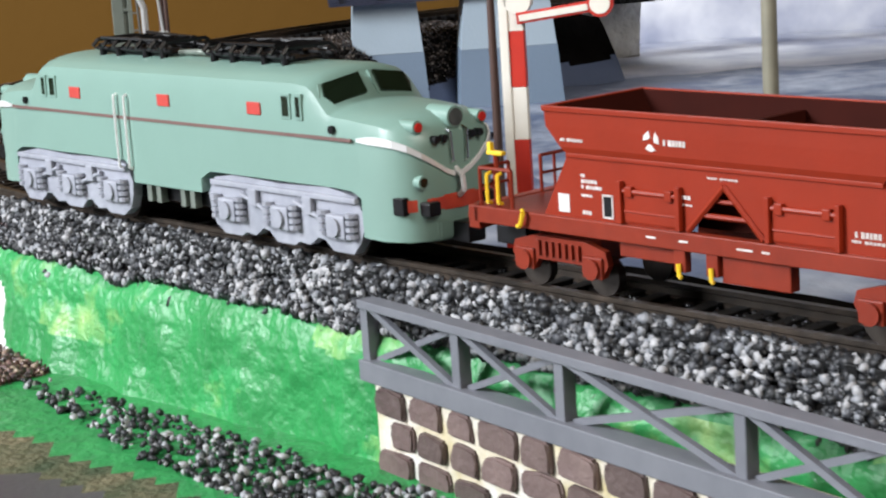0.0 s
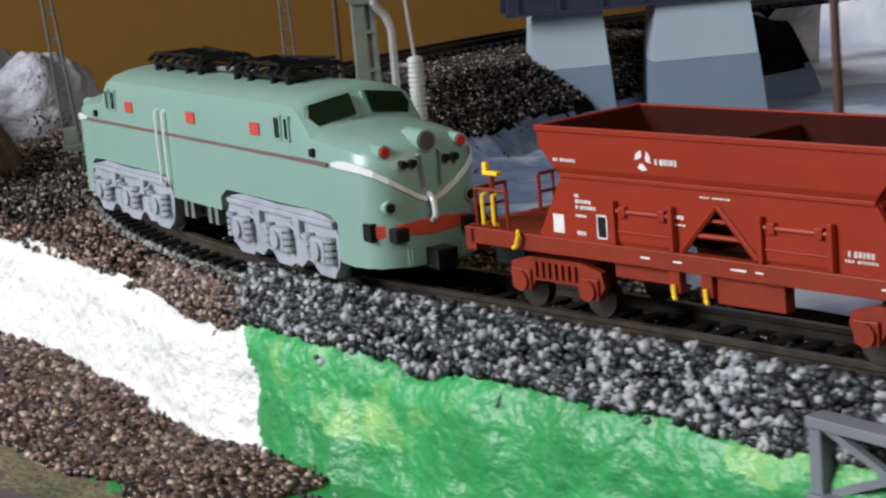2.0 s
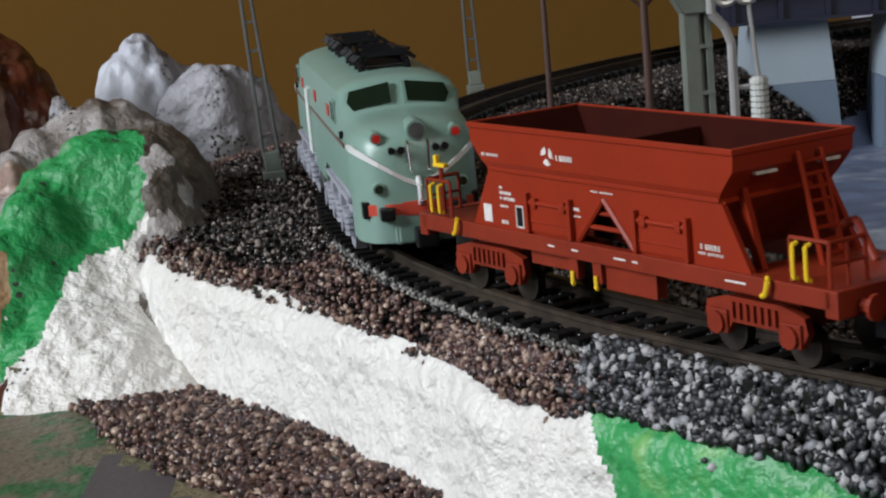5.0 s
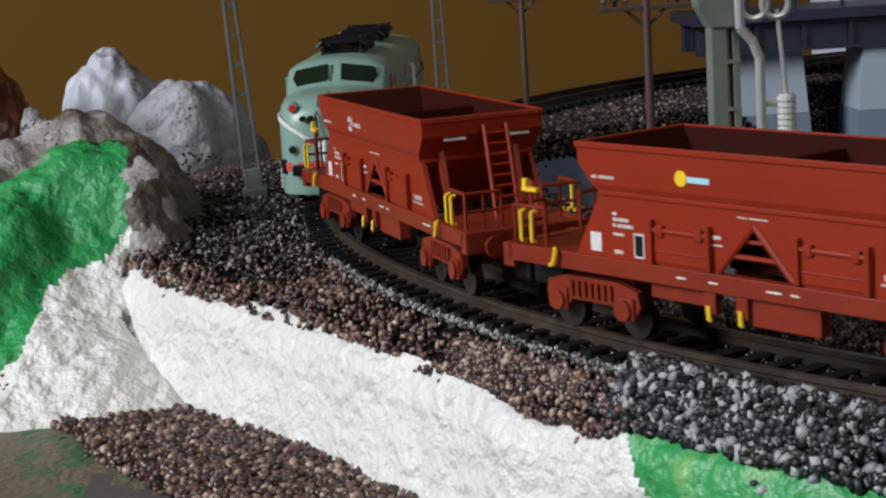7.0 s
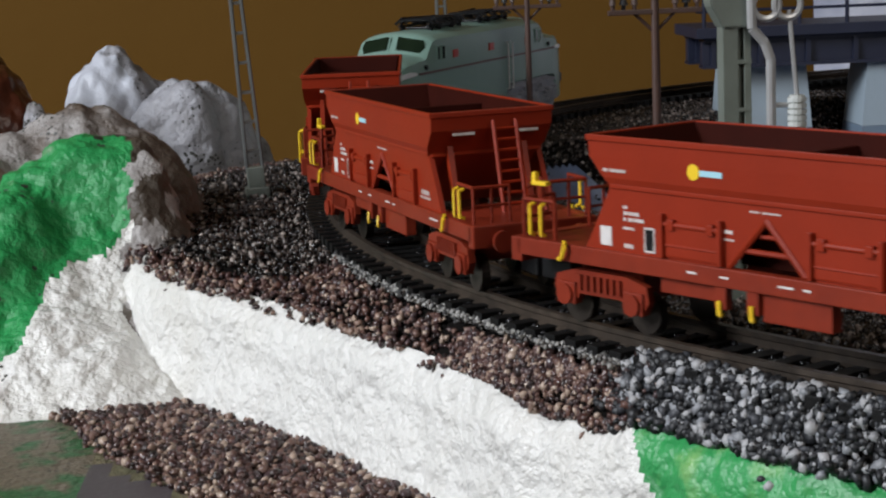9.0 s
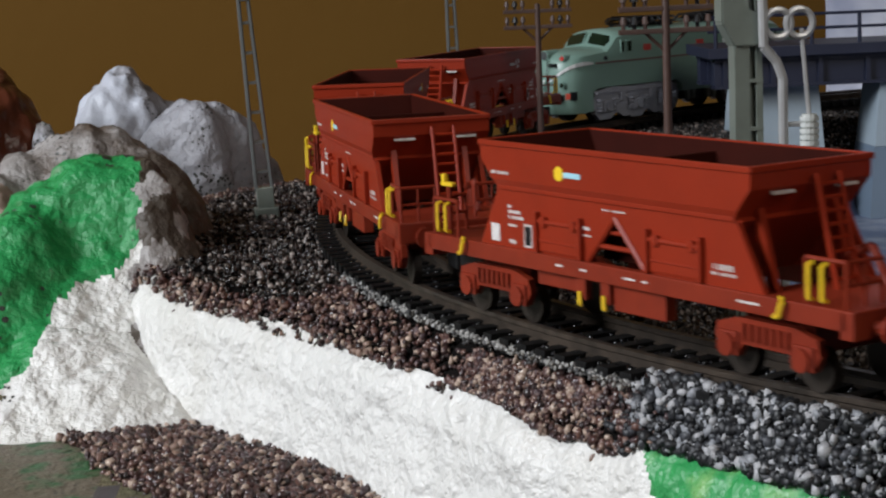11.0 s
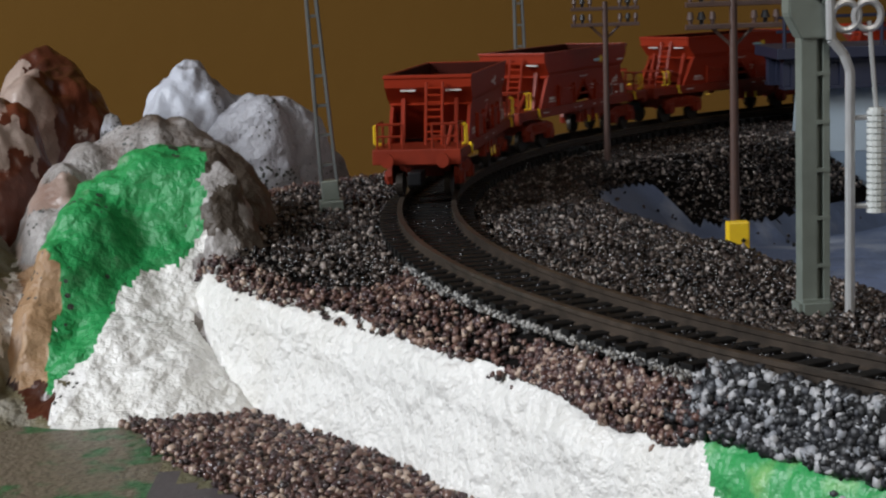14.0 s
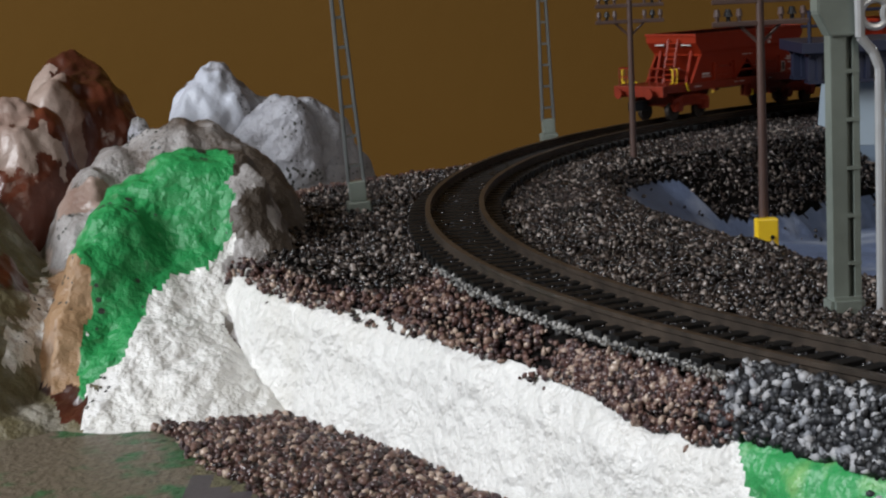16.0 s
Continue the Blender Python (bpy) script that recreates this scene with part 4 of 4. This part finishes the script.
        for x in (28.0, -28.0):
            part("lashing_hook", bent(bmesh.new(), [(x, y0 * 9.2, 9.6), (x - 0.5, y0 * 9.7, 9.3), (x, y0 * 9.7, 7.9), (x + 0.6, y0 * 9.6, 7.7)], 0.28), M_YELLOW, th, "yellow hook")
        # lettering as plain bars
        side = y0 * 8.52
        ya, yb = side - y0 * 0.2, side + y0 * 0.06
        for x0, x1, z0, z1 in ((20.9, 22.6, 9.9, 12.0), (14.25, 14.45, 9.8, 12.4), (15.65, 15.85, 9.8, 12.4), (14.25, 15.85, 12.2, 12.42), (14.25, 15.85, 9.75, 9.95)):
            part("marking", block(bmesh.new(), x0, x1, ya, yb, z0, z1), M_WHITE, th, "white painted marking")
        for x0, x1, z0, z1 in ((17.6, 19.0, 9.9, 10.35), (18.4, 19.0, 14.1, 14.45), (16.6, 19.0, 13.45, 13.85), (15.9, 19.0, 12.8, 13.2), (17.4, 19.0, 11.9, 12.2), (-3.2, 0.8, 15.35, 15.55), (3.2, 4.4, 12.9, 13.3), (3.0, 4.5, 12.2, 12.4), (-20.9, -17.1, 10.55, 10.85), (-20.5, -17.4, 11.1, 11.7)):
            lettering(x0, x1, ya, yb, z0, z1, th)
        part("marking", block(bmesh.new(), 14.45, 15.65, ya, side + y0 * 0.05, 9.95, 12.2), M_BLACK, th, "black painted panel")
        for x0, x1 in ((9.2, 7.9), (4.6, 3.4), (-3.2, -5.2), (-6.4, -7.4), (-21.5, -24.6)):
            part("marking", block(bmesh.new(), x1, x0, y0 * 8.9, y0 * 9.06, 8.34, 8.56), M_WHITE, th, "white painted marking")
        top = y0 * 9.16
        lettering(18.0, 21.4, y0 * 9.0, top, 18.05, 18.4, th)
        if plain_mark:
            em = bmesh.new()
            for a in range(0, 360, 120):
                pts = [(7.9 + r * math.cos(radians(b)), 18.9 + r * math.sin(radians(b))) for r, b in ((1.15, a), (1.15, a + 35), (1.15, a + 75), (0.45, a + 75), (0.45, a + 20))]
                prism(em, pts, "y", y0 * 9.0, top)
            part("emblem", em, M_WHITE, th, "round white emblem")
            lettering(3.2, 6.4, y0 * 9.0, top, 18.5, 19.15, th)
        else:
            part("emblem", rod(bmesh.new(), (8.0, y0 * 9.0, 18.9), (8.0, top, 18.9), 0.85, 18), M_YELLOW, th, "round yellow emblem")
            part("marking", block(bmesh.new(), 4.0, 7.1, y0 * 9.0, top, 18.55, 19.15), M_CYAN, th, "pale blue painted marking")
    # sloping end sheets, ladder, platforms, rails and bogies at both ends
    for e in (-1, 1):
        part("end_sheet", prism(bmesh.new(), [(e * 21.0, 16.6), (e * 21.4, 16.2), (e * 13.4, 9.2), (e * 12.6, 9.2)], "y", -8.2, 8.2), M_WAGON, th)
        posts = bmesh.new()
        for y in (-5.6, 5.6):
            prism(posts, [(e * 20.5, 18.0), (e * 21.8, 17.4), (e * 24.2, 9.2), (e * 23.0, 9.2)], "y", y - 0.4, y + 0.4)
        part("end_post", posts, M_WAGON, th)
        [part("marking", block(bmesh.new(), e * 23.3, e * 23.75, y - 1.6, y + 1.6, 18.9, 19.2), M_WHITE, th, "white painted marking") for y in (-5.4, 4.2)]
        part("platform", block(bmesh.new(), e * 22, e * 36.8, -8.6, 8.6, 8.3, 9.3, 0.12), M_WAGON2, th)
        part("headstock", block(bmesh.new(), e * 35.6, e * 37.4, -9.0, 9.0, 6.6, 9.4, 0.2), M_WAGON2, th)
        for y in (-5.6, 5.6):
            bf = part("buffer", rod(bmesh.new(), (e * 37, y, 7.6), (e * 39.0, y, 7.6), 0.7, 10), M_WAGON2, th)
            part("head", rod(bmesh.new(), (e * 39.0, y, 7.6), (e * 39.5, y, 7.6), 1.35, 14), M_WAGON2, bf)
        part("coupler", block(bmesh.new(), e * 35, e * 40.2, -1.3, 1.3, 3.2, 5.6, 0.25), M_BLACK, th, "black coupling box")
        la = bmesh.new()
        yl = -1.6
        for y in (yl - 1.7, yl + 1.7):
            rod(la, (e * 27.2, y, 9.2), (e * 24.4, y, 20.6), 0.32, 6)
        la = part("ladder", la, M_WAGON, th)
        for k in range(8):
            f = (k + 0.8) / 8.6
            part("rung", rod(bmesh.new(), (e * (27.2 - 2.8 * f), yl - 1.7, 9.2 + 11.4 * f), (e * (27.2 - 2.8 * f), yl + 1.7, 9.2 + 11.4 * f), 0.22, 6), M_WAGON, la)
        for y0 in (-1, 1):
            ra = part("railing", bent(bmesh.new(), [(e * 35.8, y0 * 8.2, 9.2), (e * 35.8, y0 * 8.2, 13.8), (e * 35.8, y0 * 3.0, 13.8), (e * 35.8, y0 * 3.0, 9.2)], 0.24), M_WAGON2, th)
            part("mid_rail", rod(bmesh.new(), (e * 35.8, y0 * 8.2, 11.6), (e * 35.8, y0 * 3.0, 11.6), 0.2, 6), M_WAGON2, ra)
            part("side_rail", bent(bmesh.new(), [(e * 35.8, y0 * 8.2, 13.8), (e * 30.5, y0 * 8.2, 13.8), (e * 30.5, y0 * 8.2, 9.2)], 0.24), M_WAGON2, ra)
            part("baluster", rod(bmesh.new(), (e * 35.8, y0 * 5.6, 13.8), (e * 35.8, y0 * 5.6, 9.2), 0.2, 6), M_WAGON2, ra)
            for x in (31.8, 33.6):
                part("grab_handle", bent(bmesh.new(), [(e * x, y0 * 8.6, 9.9), (e * x, y0 * 9.3, 10.1), (e * x, y0 * 9.3, 13.3), (e * x, y0 * 8.6, 13.5)], 0.24), M_YELLOW, th, "yellow grab handle")
        bg = part("bogie", block(bmesh.new(), e * 24 - 5, e * 24 + 5, -5.5, 5.5, 3.6, 6.6, 0.3), M_WAGON2, th)
        for y0 in (-1, 1):
            fr = bmesh.new()
            prism(fr, [(e * 24 + x, z) for x, z in ((-7.6, 4.0), (-7.2, 5.6), (-4.2, 6.4), (4.2, 6.4), (7.2, 5.6), (7.6, 4.2), (6.6, 2.4), (4.2, 2.4), (3.4, 3.7), (-3.4, 3.7), (-4.2, 2.4), (-6.6, 2.4))], "y", y0 * 6.4, y0 * 7.4)
            for x in (-5.4, 5.4):
                rod(fr, (e * 24 + x, y0 * 7.2, 3.5), (e * 24 + x, y0 * 8.2, 3.5), 1.2, 12)
                block(fr, e * 24 + x - 1.5, e * 24 + x + 1.5, y0 * 7.0, y0 * 7.8, 2.4, 4.9, 0.2)
            for k in range(-3, 4):
                block(fr, e * 24 + k * 1.05 - 0.25, e * 24 + k * 1.05 + 0.25, y0 * 7.2, y0 * 7.8, 4.2, 5.9)
            part("side_frame", fr, M_WAGON2, bg)
            for x in (-5.4, 5.4):
                part("wheel", rod(bmesh.new(), (e * 24 + x, y0 * 4.3, 2.3), (e * 24 + x, y0 * 5.6, 2.3), 2.3, 20), M_WHEEL, bg)
    hw = part("brake_wheel", bent(bmesh.new(), [(34.0, 7.0, 9.2), (34.0, 7.0, 15.4)], 0.35), M_WAGON2, th)
    cr = bmesh.new()
    block(cr, 32.6, 35.2, 6.6, 7.5, 15.3, 15.8, 0.15), block(cr, 34.5, 35.2, 6.7, 7.4, 15.6, 16.8, 0.15)
    part("handle", cr, M_YELLOW, hw, "yellow brake crank")
    part("walk_pipe", bent(bmesh.new(), [(-24, -5, 12), (-27, -5.5, 13), (-30, -5, 9.2)], 0.5, 8), M_WAGON2, th)
    for ob in th.children_recursive:
        ob.data.transform(Matrix.Diagonal((1, 0.9, 1, 1)))
    return th


# ---- line-side things ----
def lattice_mast(at, h, lean, label, arm=True):
    th = thing("catenary_mast", label, "mast", "catenary masts", pose(at[0] * MM, at[1] * MM, at[2] * MM, 0, lean, 8))
    bm = bmesh.new()
    block(bm, -2.2, 2.2, -2, 2, -2.5, 1.2, 0.3), block(bm, -1.6, 1.6, -1.4, 1.4, 1.2, 5.0, 0.2)
    part("foot", bm, M_MAST, th)
    bm = bmesh.new()
    for y in (-0.5, 0.5):
        for sx in (-1, 1):
            rod(bm, (sx * 1.5, y, 4.5), (sx * 0.75, y, h), 0.36, 6)
    k = 0
    z = 8.0
    while z < h - 1:
        w = 1.5 - 0.75 * (z - 4.5) / (h - 4.5)
        block(bm, -w, w, -0.6, 0.6, z - 0.28, z + 0.28)
        z += 5.6
        k += 1
    part("lattice", bm, M_LATTICE, th)
    if arm:
        bm = bmesh.new()
        rod(bm, (0, 0, h - 6), (13, 0, h - 1), 0.35, 6)
        rod(bm, (0, 0, h - 2), (13, 0, h - 1), 0.3, 6)
        block(bm, -1.2, 1.2, -0.9, 0.9, h - 8, h - 1, 0.2)
        part("bracket", bm, M_LATTICE, th)
    return th


def telegraph_pole(at, h, turn, label, box=False, mat=None):
    th = thing("telegraph_pole", label, "pole", "telegraph poles", pose(at[0] * MM, at[1] * MM, at[2] * MM, 0, 0, turn))
    mat = mat or M_TIMBER
    part("pole", rod(bmesh.new(), (0, 0, -3), (0, 0, h), 0.85, 10, 0.62), mat, th, smooth=True)
    for z in (h - 5.2, h - 1.6):
        ar = part("crossarm", block(bmesh.new(), -7.8, 7.8, -0.45, 0.45, z - 0.42, z + 0.42, 0.12), mat, th)
        for x in (-7, -5.2, -3.4, 3.4, 5.2, 7):
            pin = bmesh.new()
            rod(pin, (x, 0, z + 0.3), (x, 0, z + 1.6), 0.35, 8)
            rod(pin, (x, 0, z + 1.2), (x, 0, z + 2.4), 0.62 if abs(x) != 5.2 else 0.8, 10, 0.4)
            part("insulator", pin, mat if abs(x) != 5.2 else M_BLACK, ar)
    for e in (-1, 1):
        part("stay", rod(bmesh.new(), (0, 0.3, h - 8.6), (e * 3.6, 0.3, h - 5.2), 0.3, 6), mat, th)
    if box:
        bx = bmesh.new()
        block(bx, -1.8, 1.8, -2.6, -0.4, 1.0, 6.2, 0.3)
        b = part("cable_box", bx, M_YELLOW, th, "yellow cable box")
        part("knob", rod(bmesh.new(), (0.7, -2.5, 3.2), (0.7, -2.9, 3.2), 0.35, 8), M_BLACK, b)
    return th


def build_lineside():
    lattice_mast((-15.6, 346.6, -2.6), 48, -3.3, "grey lattice catenary mast on a concrete foot")
    lattice_mast((29.4, 484.6, -4.0), 52, -1.0, "grey lattice catenary mast behind the curve")
    telegraph_pole((44.5, 417, -9), 42, 4, "thin brown telegraph pole with two crossarms", False)
    telegraph_pole((52.4, 295.4, -7.0), 42.8, 4, "brown telegraph pole with a yellow cable box", True)
    telegraph_pole((115.7, 192.5, -10), 46, -10, "brown telegraph pole inside the curve", False)
    # tensioning mast with its tube and stack of weights
    th = thing("tension_mast", "grey-green catenary mast with a grooved counterweight", "mast", "catenary masts", pose(0.0503, 0.2275, -0.0055, 0, 0, 6))
    part("foot", prism(bmesh.new(), [(-2.2, -2.0), (2.2, -2.0), (2.2, 2.0), (-2.2, 2.0)], "z", -2, 4.0, 0.5), M_MAST, th)
    bm = bmesh.new()
    block(bm, -1.8, 0.3, -1.2, 1.2, 3, 62, 0.15), block(bm, 0.3, 1.0, -0.3, 0.3, 3, 62), block(bm, 1.0, 1.9, -1.2, 1.2, 3, 62, 0.1)
    for k in range(9):
        block(bm, 0.2, 1.9, -1.3, 1.3, 8 + 6 * k, 8.5 + 6 * k)
    part("column", bm, M_MAST, th)
    part("tube", bent(bmesh.new(), [(4.0, -2.5, -3), (4.0, -2.5, 32.5), (3.2, -2.5, 34.6), (1.6, -2.5, 36.4), (1.4, -2.5, 48)], 0.62, 10), M_TUBE, th, "bright silver tube")
    part("clamp", block(bmesh.new(), 0.5, 5.5, -3.2, -1.8, -3.4, -2.2, 0.2), M_TUBE, th)
    w = part("counterweight", rod(bmesh.new(), (7.2, -3.0, 14.9), (7.2, -3.0, 27.9), 0.95, 12), M_INSUL, th, "grooved grey counterweight stack")
    for k in range(17):
        part("weight", rod(bmesh.new(), (7.2, -3.0, 14.9 + k * 0.76), (7.2, -3.0, 15.45 + k * 0.76), 1.22, 14), M_INSUL, w)
    part("wire", bent(bmesh.new(), [(7.2, -3.0, 27.5), (6.4, -2.6, 38.5)], 0.3), M_TUBE, w)
    part("guide", bent(bmesh.new(), [(4.0, -2.5, 26.7), (7.2, -3.0, 26.7)], 0.35), M_TUBE, w)
    part("guide", bent(bmesh.new(), [(4.0, -2.5, 15.7), (7.2, -3.0, 15.7)], 0.35), M_TUBE, w)
    for c in (3.4, 6.2):
        ring = [[(c + (1.7 + 0.45 * math.cos(b)) * math.cos(a), -2.6 + 0.45 * math.sin(b), 39.2 + (1.7 + 0.45 * math.cos(b)) * math.sin(a)) for b in [2 * math.pi * q / 8 for q in range(8)]] for a in [2 * math.pi * k / 24 for k in range(25)]]
        part("pulley", skin(bmesh.new(), ring, False), M_TUBE, th, "bright silver pulley wheel", True)
    part("bracket", prism(bmesh.new(), [(-3.4, 43), (2.4, 40), (2.4, 36.5), (-1.8, 36.5), (-3.4, 39.5)], "y", -1.6, 1.6, 0.2), M_MAST, th)
    # semaphore signal
    sg = thing("semaphore_signal", "red and white semaphore signal with a raised arm", "signal", "", pose(0.1136, 0.1388, -0.004, 0, 0, -20))
    part("base", block(bmesh.new(), -2.6, 2.6, -2, 2, -3, 3, 0.3), M_RED, sg)
    for z0, z1, m in ((3, 14, M_RED), (14, 21.5, M_SIGNAL), (21.5, 29.5, M_RED), (29.5, 36, M_SIGNAL)):
        bm = block(bmesh.new(), -1.0, 1.3, -0.7, 0.7, z0, z1, 0.1)
        part("post", bm, m, sg)
    part("back_post", block(bmesh.new(), -2.2, -0.9, -0.9, 0.9, 3, 36.4, 0.15), M_SIGNAL, sg, "white back post")
    part("cap", rod(bmesh.new(), (0.6, -0.9, 33.8), (0.6, 0.9, 33.8), 2.0, 16), M_SIGNAL, sg, smooth=True)
    ar = part("arm", block(bmesh.new(), 0.5, 11.2, -1.35, -0.95, -0.8, 0.8, 0.1), M_RED, sg, "white arm edged in red")
    part("face", block(bmesh.new(), 0.9, 10.8, -1.5, -1.3, -0.45, 0.45), M_SIGNAL, ar)
    part("disc", rod(bmesh.new(), (12.6, -0.95, 0.2), (12.6, -1.4, 0.2), 1.9, 24), M_RED, ar, smooth=True)
    part("disc_face", rod(bmesh.new(), (12.6, -1.3, 0.2), (12.6, -1.55, 0.2), 1.45, 24), M_SIGNAL, ar, smooth=True)
    ar.matrix_local = pose(0, 0, 31.2 * MM, 0, -7, 0)
    # tall lamp post farther along the straight
    lp = thing("lamp_post", "weathered yellow-grey lamp post", "post", "", pose(0.1657, 0.20, -0.012, 0, 0, 0))
    part("shaft", rod(bmesh.new(), (0, 0, -4), (0, 0, 60), 1.5, 12, 1.3), M_POST, lp, smooth=True)
    part("collar", rod(bmesh.new(), (0, 0, -4), (0, 0, 17.5), 1.8, 12, 1.7), M_BLACK, lp, smooth=True)


def build_viaduct():
    th = thing("viaduct", "pale blue tapered piers under navy girders", "viaduct")
    for xa, xb, ya in ((98, 121, 466), (132, 163, 462)):
        m = (xa + xb) / 2
        w = (xb - xa) / 2
        pr = bmesh.new()
        skin(pr, [[(m + sx * k * w, ya + sy * 9 * k, z) for sx, sy in ((-1, -1), (1, -1), (1, 1), (-1, 1))] for z, k in ((-34, 1.12), (-7, 0.98))])
        lo = part("pier", pr, M_PIER2, th, "blue-grey lower pier")
        pr = bmesh.new()
        skin(pr, [[(m + sx * k * w, ya + sy * 9 * k, z) for sx, sy in ((-1, -1), (1, -1), (1, 1), (-1, 1))] for z, k in ((-6.9, 0.97), (9.5, 0.86))])
        part("pier_top", pr, M_PIER, lo, "pale blue upper pier")
    for y in (455, 474):
        gd = part("girder", block(bmesh.new(), 92, 420, y - 1.5, y + 1.5, 9.5, 16.5, 0.2), M_DECK, th)
        fl = bmesh.new()
        block(fl, 92, 420, y - 3, y + 3, 15.8, 16.8), block(fl, 92, 420, y - 3, y + 3, 9.2, 10.0)
        part("flange", fl, M_DECK, gd)
        for k in range(28):
            part("stiffener", block(bmesh.new(), 94 + 12 * k, 95.2 + 12 * k, y - 2.6, y + 2.6, 10, 16), M_DECK, gd)
    part("deck", block(bmesh.new(), 90, 420, 450, 480, 16.8, 19.5, 0.2), M_DECK, th)
    for k in range(24):
        part("rail_post", rod(bmesh.new(), (92 + 12 * k, 451, 19), (92 + 12 * k, 451, 27), 0.5, 6), M_DECK, th)
    for z in (23.5, 27):
        part("hand_rail", rod(bmesh.new(), (90, 451, z), (420, 451, z), 0.4, 6), M_DECK, th)


BRIDGE_A, BRIDGE_D = Vector((89.2, 104.2, 0)), Vector((0.519, -0.855, 0))


def build_footbridge():
    """A lattice girder in front of the bank, and the stone wall under it."""
    th = thing("lattice_girder", "grey plastic lattice girder along the bank", "girder", "", Matrix.Translation(BRIDGE_A * MM) @ Matrix.Rotation(math.atan2(BRIDGE_D.y, BRIDGE_D.x), 4, "Z"))
    marks = [0, 19.2, 38.4, 66, 85, 104, 132, 151, 170, 198]
    bays, w = 10, 19.8
    top, low = -3.6, -11.6
    part("top_chord", block(bmesh.new(), -0.8, bays * w, -1.3, 1.3, top - 1.1, top, 0.12), M_GREY, th)
    part("bottom_chord", block(bmesh.new(), -0.8, bays * w, -1.6, 1.6, low - 2.4, low + 0.3, 0.15), M_GREY, th)
    for q in marks:
        part("post", block(bmesh.new(), q - 0.8, q + 0.8, -0.9, 0.9, low, top - 0.6, 0.12), M_GREY, th)
    for q0, q1 in zip(marks, marks[1:]):
        for a, b, y in ((low, top - 0.8, 0.35), (top - 0.8, low, -0.35)):
            bm = bmesh.new()
            x0, x1 = q0 + 0.6, q1 - 0.6
            prism(bm, [(x0, a - 0.42), (x1, b - 0.42), (x1, b + 0.42), (x0, a + 0.42)], "y", y - 0.4, y + 0.4)
            part("diagonal", bm, M_GREY, th)
    wall = tagged(new("retaining_wall"), "rough brown stone wall with white mortar", "wall", "", "structure")
    wall.matrix_world = th.matrix_world.copy()
    part("mortar", block(bmesh.new(), 1.5, bays * w, -1.0, 6, -34, -13.2, 0.6), M_MORTAR, wall, "white and yellow mortar")
    rnd = random.Random(9)
    for r in range(4):
        x = 2.0 + (3.0 if r % 2 else 0)
        z = -14.0 - r * 4.1
        while x < bays * w - 4:
            ln = rnd.uniform(5.6, 8.4)
            bm = bmesh.new()
            pts = [(x + 0.4 + rnd.uniform(0, 0.5), z - 3.5 + rnd.uniform(-.2, .3)), (x + ln - 0.5 + rnd.uniform(-0.4, 0.2), z - 3.4 + rnd.uniform(-.3, .3)), (x + ln - 0.4 + rnd.uniform(-0.5, 0.2), z - 1.6), (x + ln - 0.8 + rnd.uniform(-.4, .3), z + rnd.uniform(-.4, .1)), (x + ln / 2, z + rnd.uniform(-.2, .2)), (x + 0.6 + rnd.uniform(-.2, .5), z + rnd.uniform(-.4, .1)), (x + 0.25, z - 1.8)]
            prism(bm, pts, "y", -1.75 + rnd.uniform(-.2, .2), -0.6, 0.3)
            part("stone", bm, M_STONE, wall)
            x += ln + 0.3


# ---- put it together ----
build_room()
build_ground()
build_rocks()
build_viaduct()
build_lineside()
loco = build_loco()
wagon_1 = build_wagon(True)
wagon_2 = build_wagon(False)
wagons = [wagon_1, wagon_2, copy_thing(wagon_2, pose(0, 0, 0)), copy_thing(wagon_2, pose(0, 0, 0)), copy_thing(wagon_1, pose(0, 0, 0))]
build_footbridge()
build_gravel()
build_track()

# ---- motion of the train along the line ----
TRAVEL = [(0, -107.5), (0.5, -89), (1, -70.8), (1.5, -52.8), (2, -37.8), (2.5, -24), (3, -10.3), (3.5, 3.4), (4, 17.2), (4.5, 32), (5, 47.5), (5.5, 63.5), (6, 80), (6.5, 96.2), (7, 112.5), (7.5, 130.3), (8, 150.4), (8.5, 171), (9, 193.0),
          (9.5, 215), (10, 240), (10.5, 267), (11, 297.5), (11.5, 330.9), (12, 366.5), (12.5, 408), (13, 451.5), (13.5, 504), (14, 549), (14.5, 592), (15, 625), (15.5, 663), (16, 702)]


def on_line(s, pivot):
    a, b = track(s + pivot), track(s - pivot)
    d = a - b
    return Matrix.Translation((a + b) / 2 * MM) @ Matrix.Rotation(math.atan2(d.y, d.x), 4, "Z")


def motions():
    walk(loco, [(t, on_line(s + 79.6, 27)) for t, s in TRAVEL])
    for i, w in enumerate(wagons):
        walk(w, [(t, on_line(s - 21.0 - 80.6 * i, 24)) for t, s in TRAVEL])


motions()
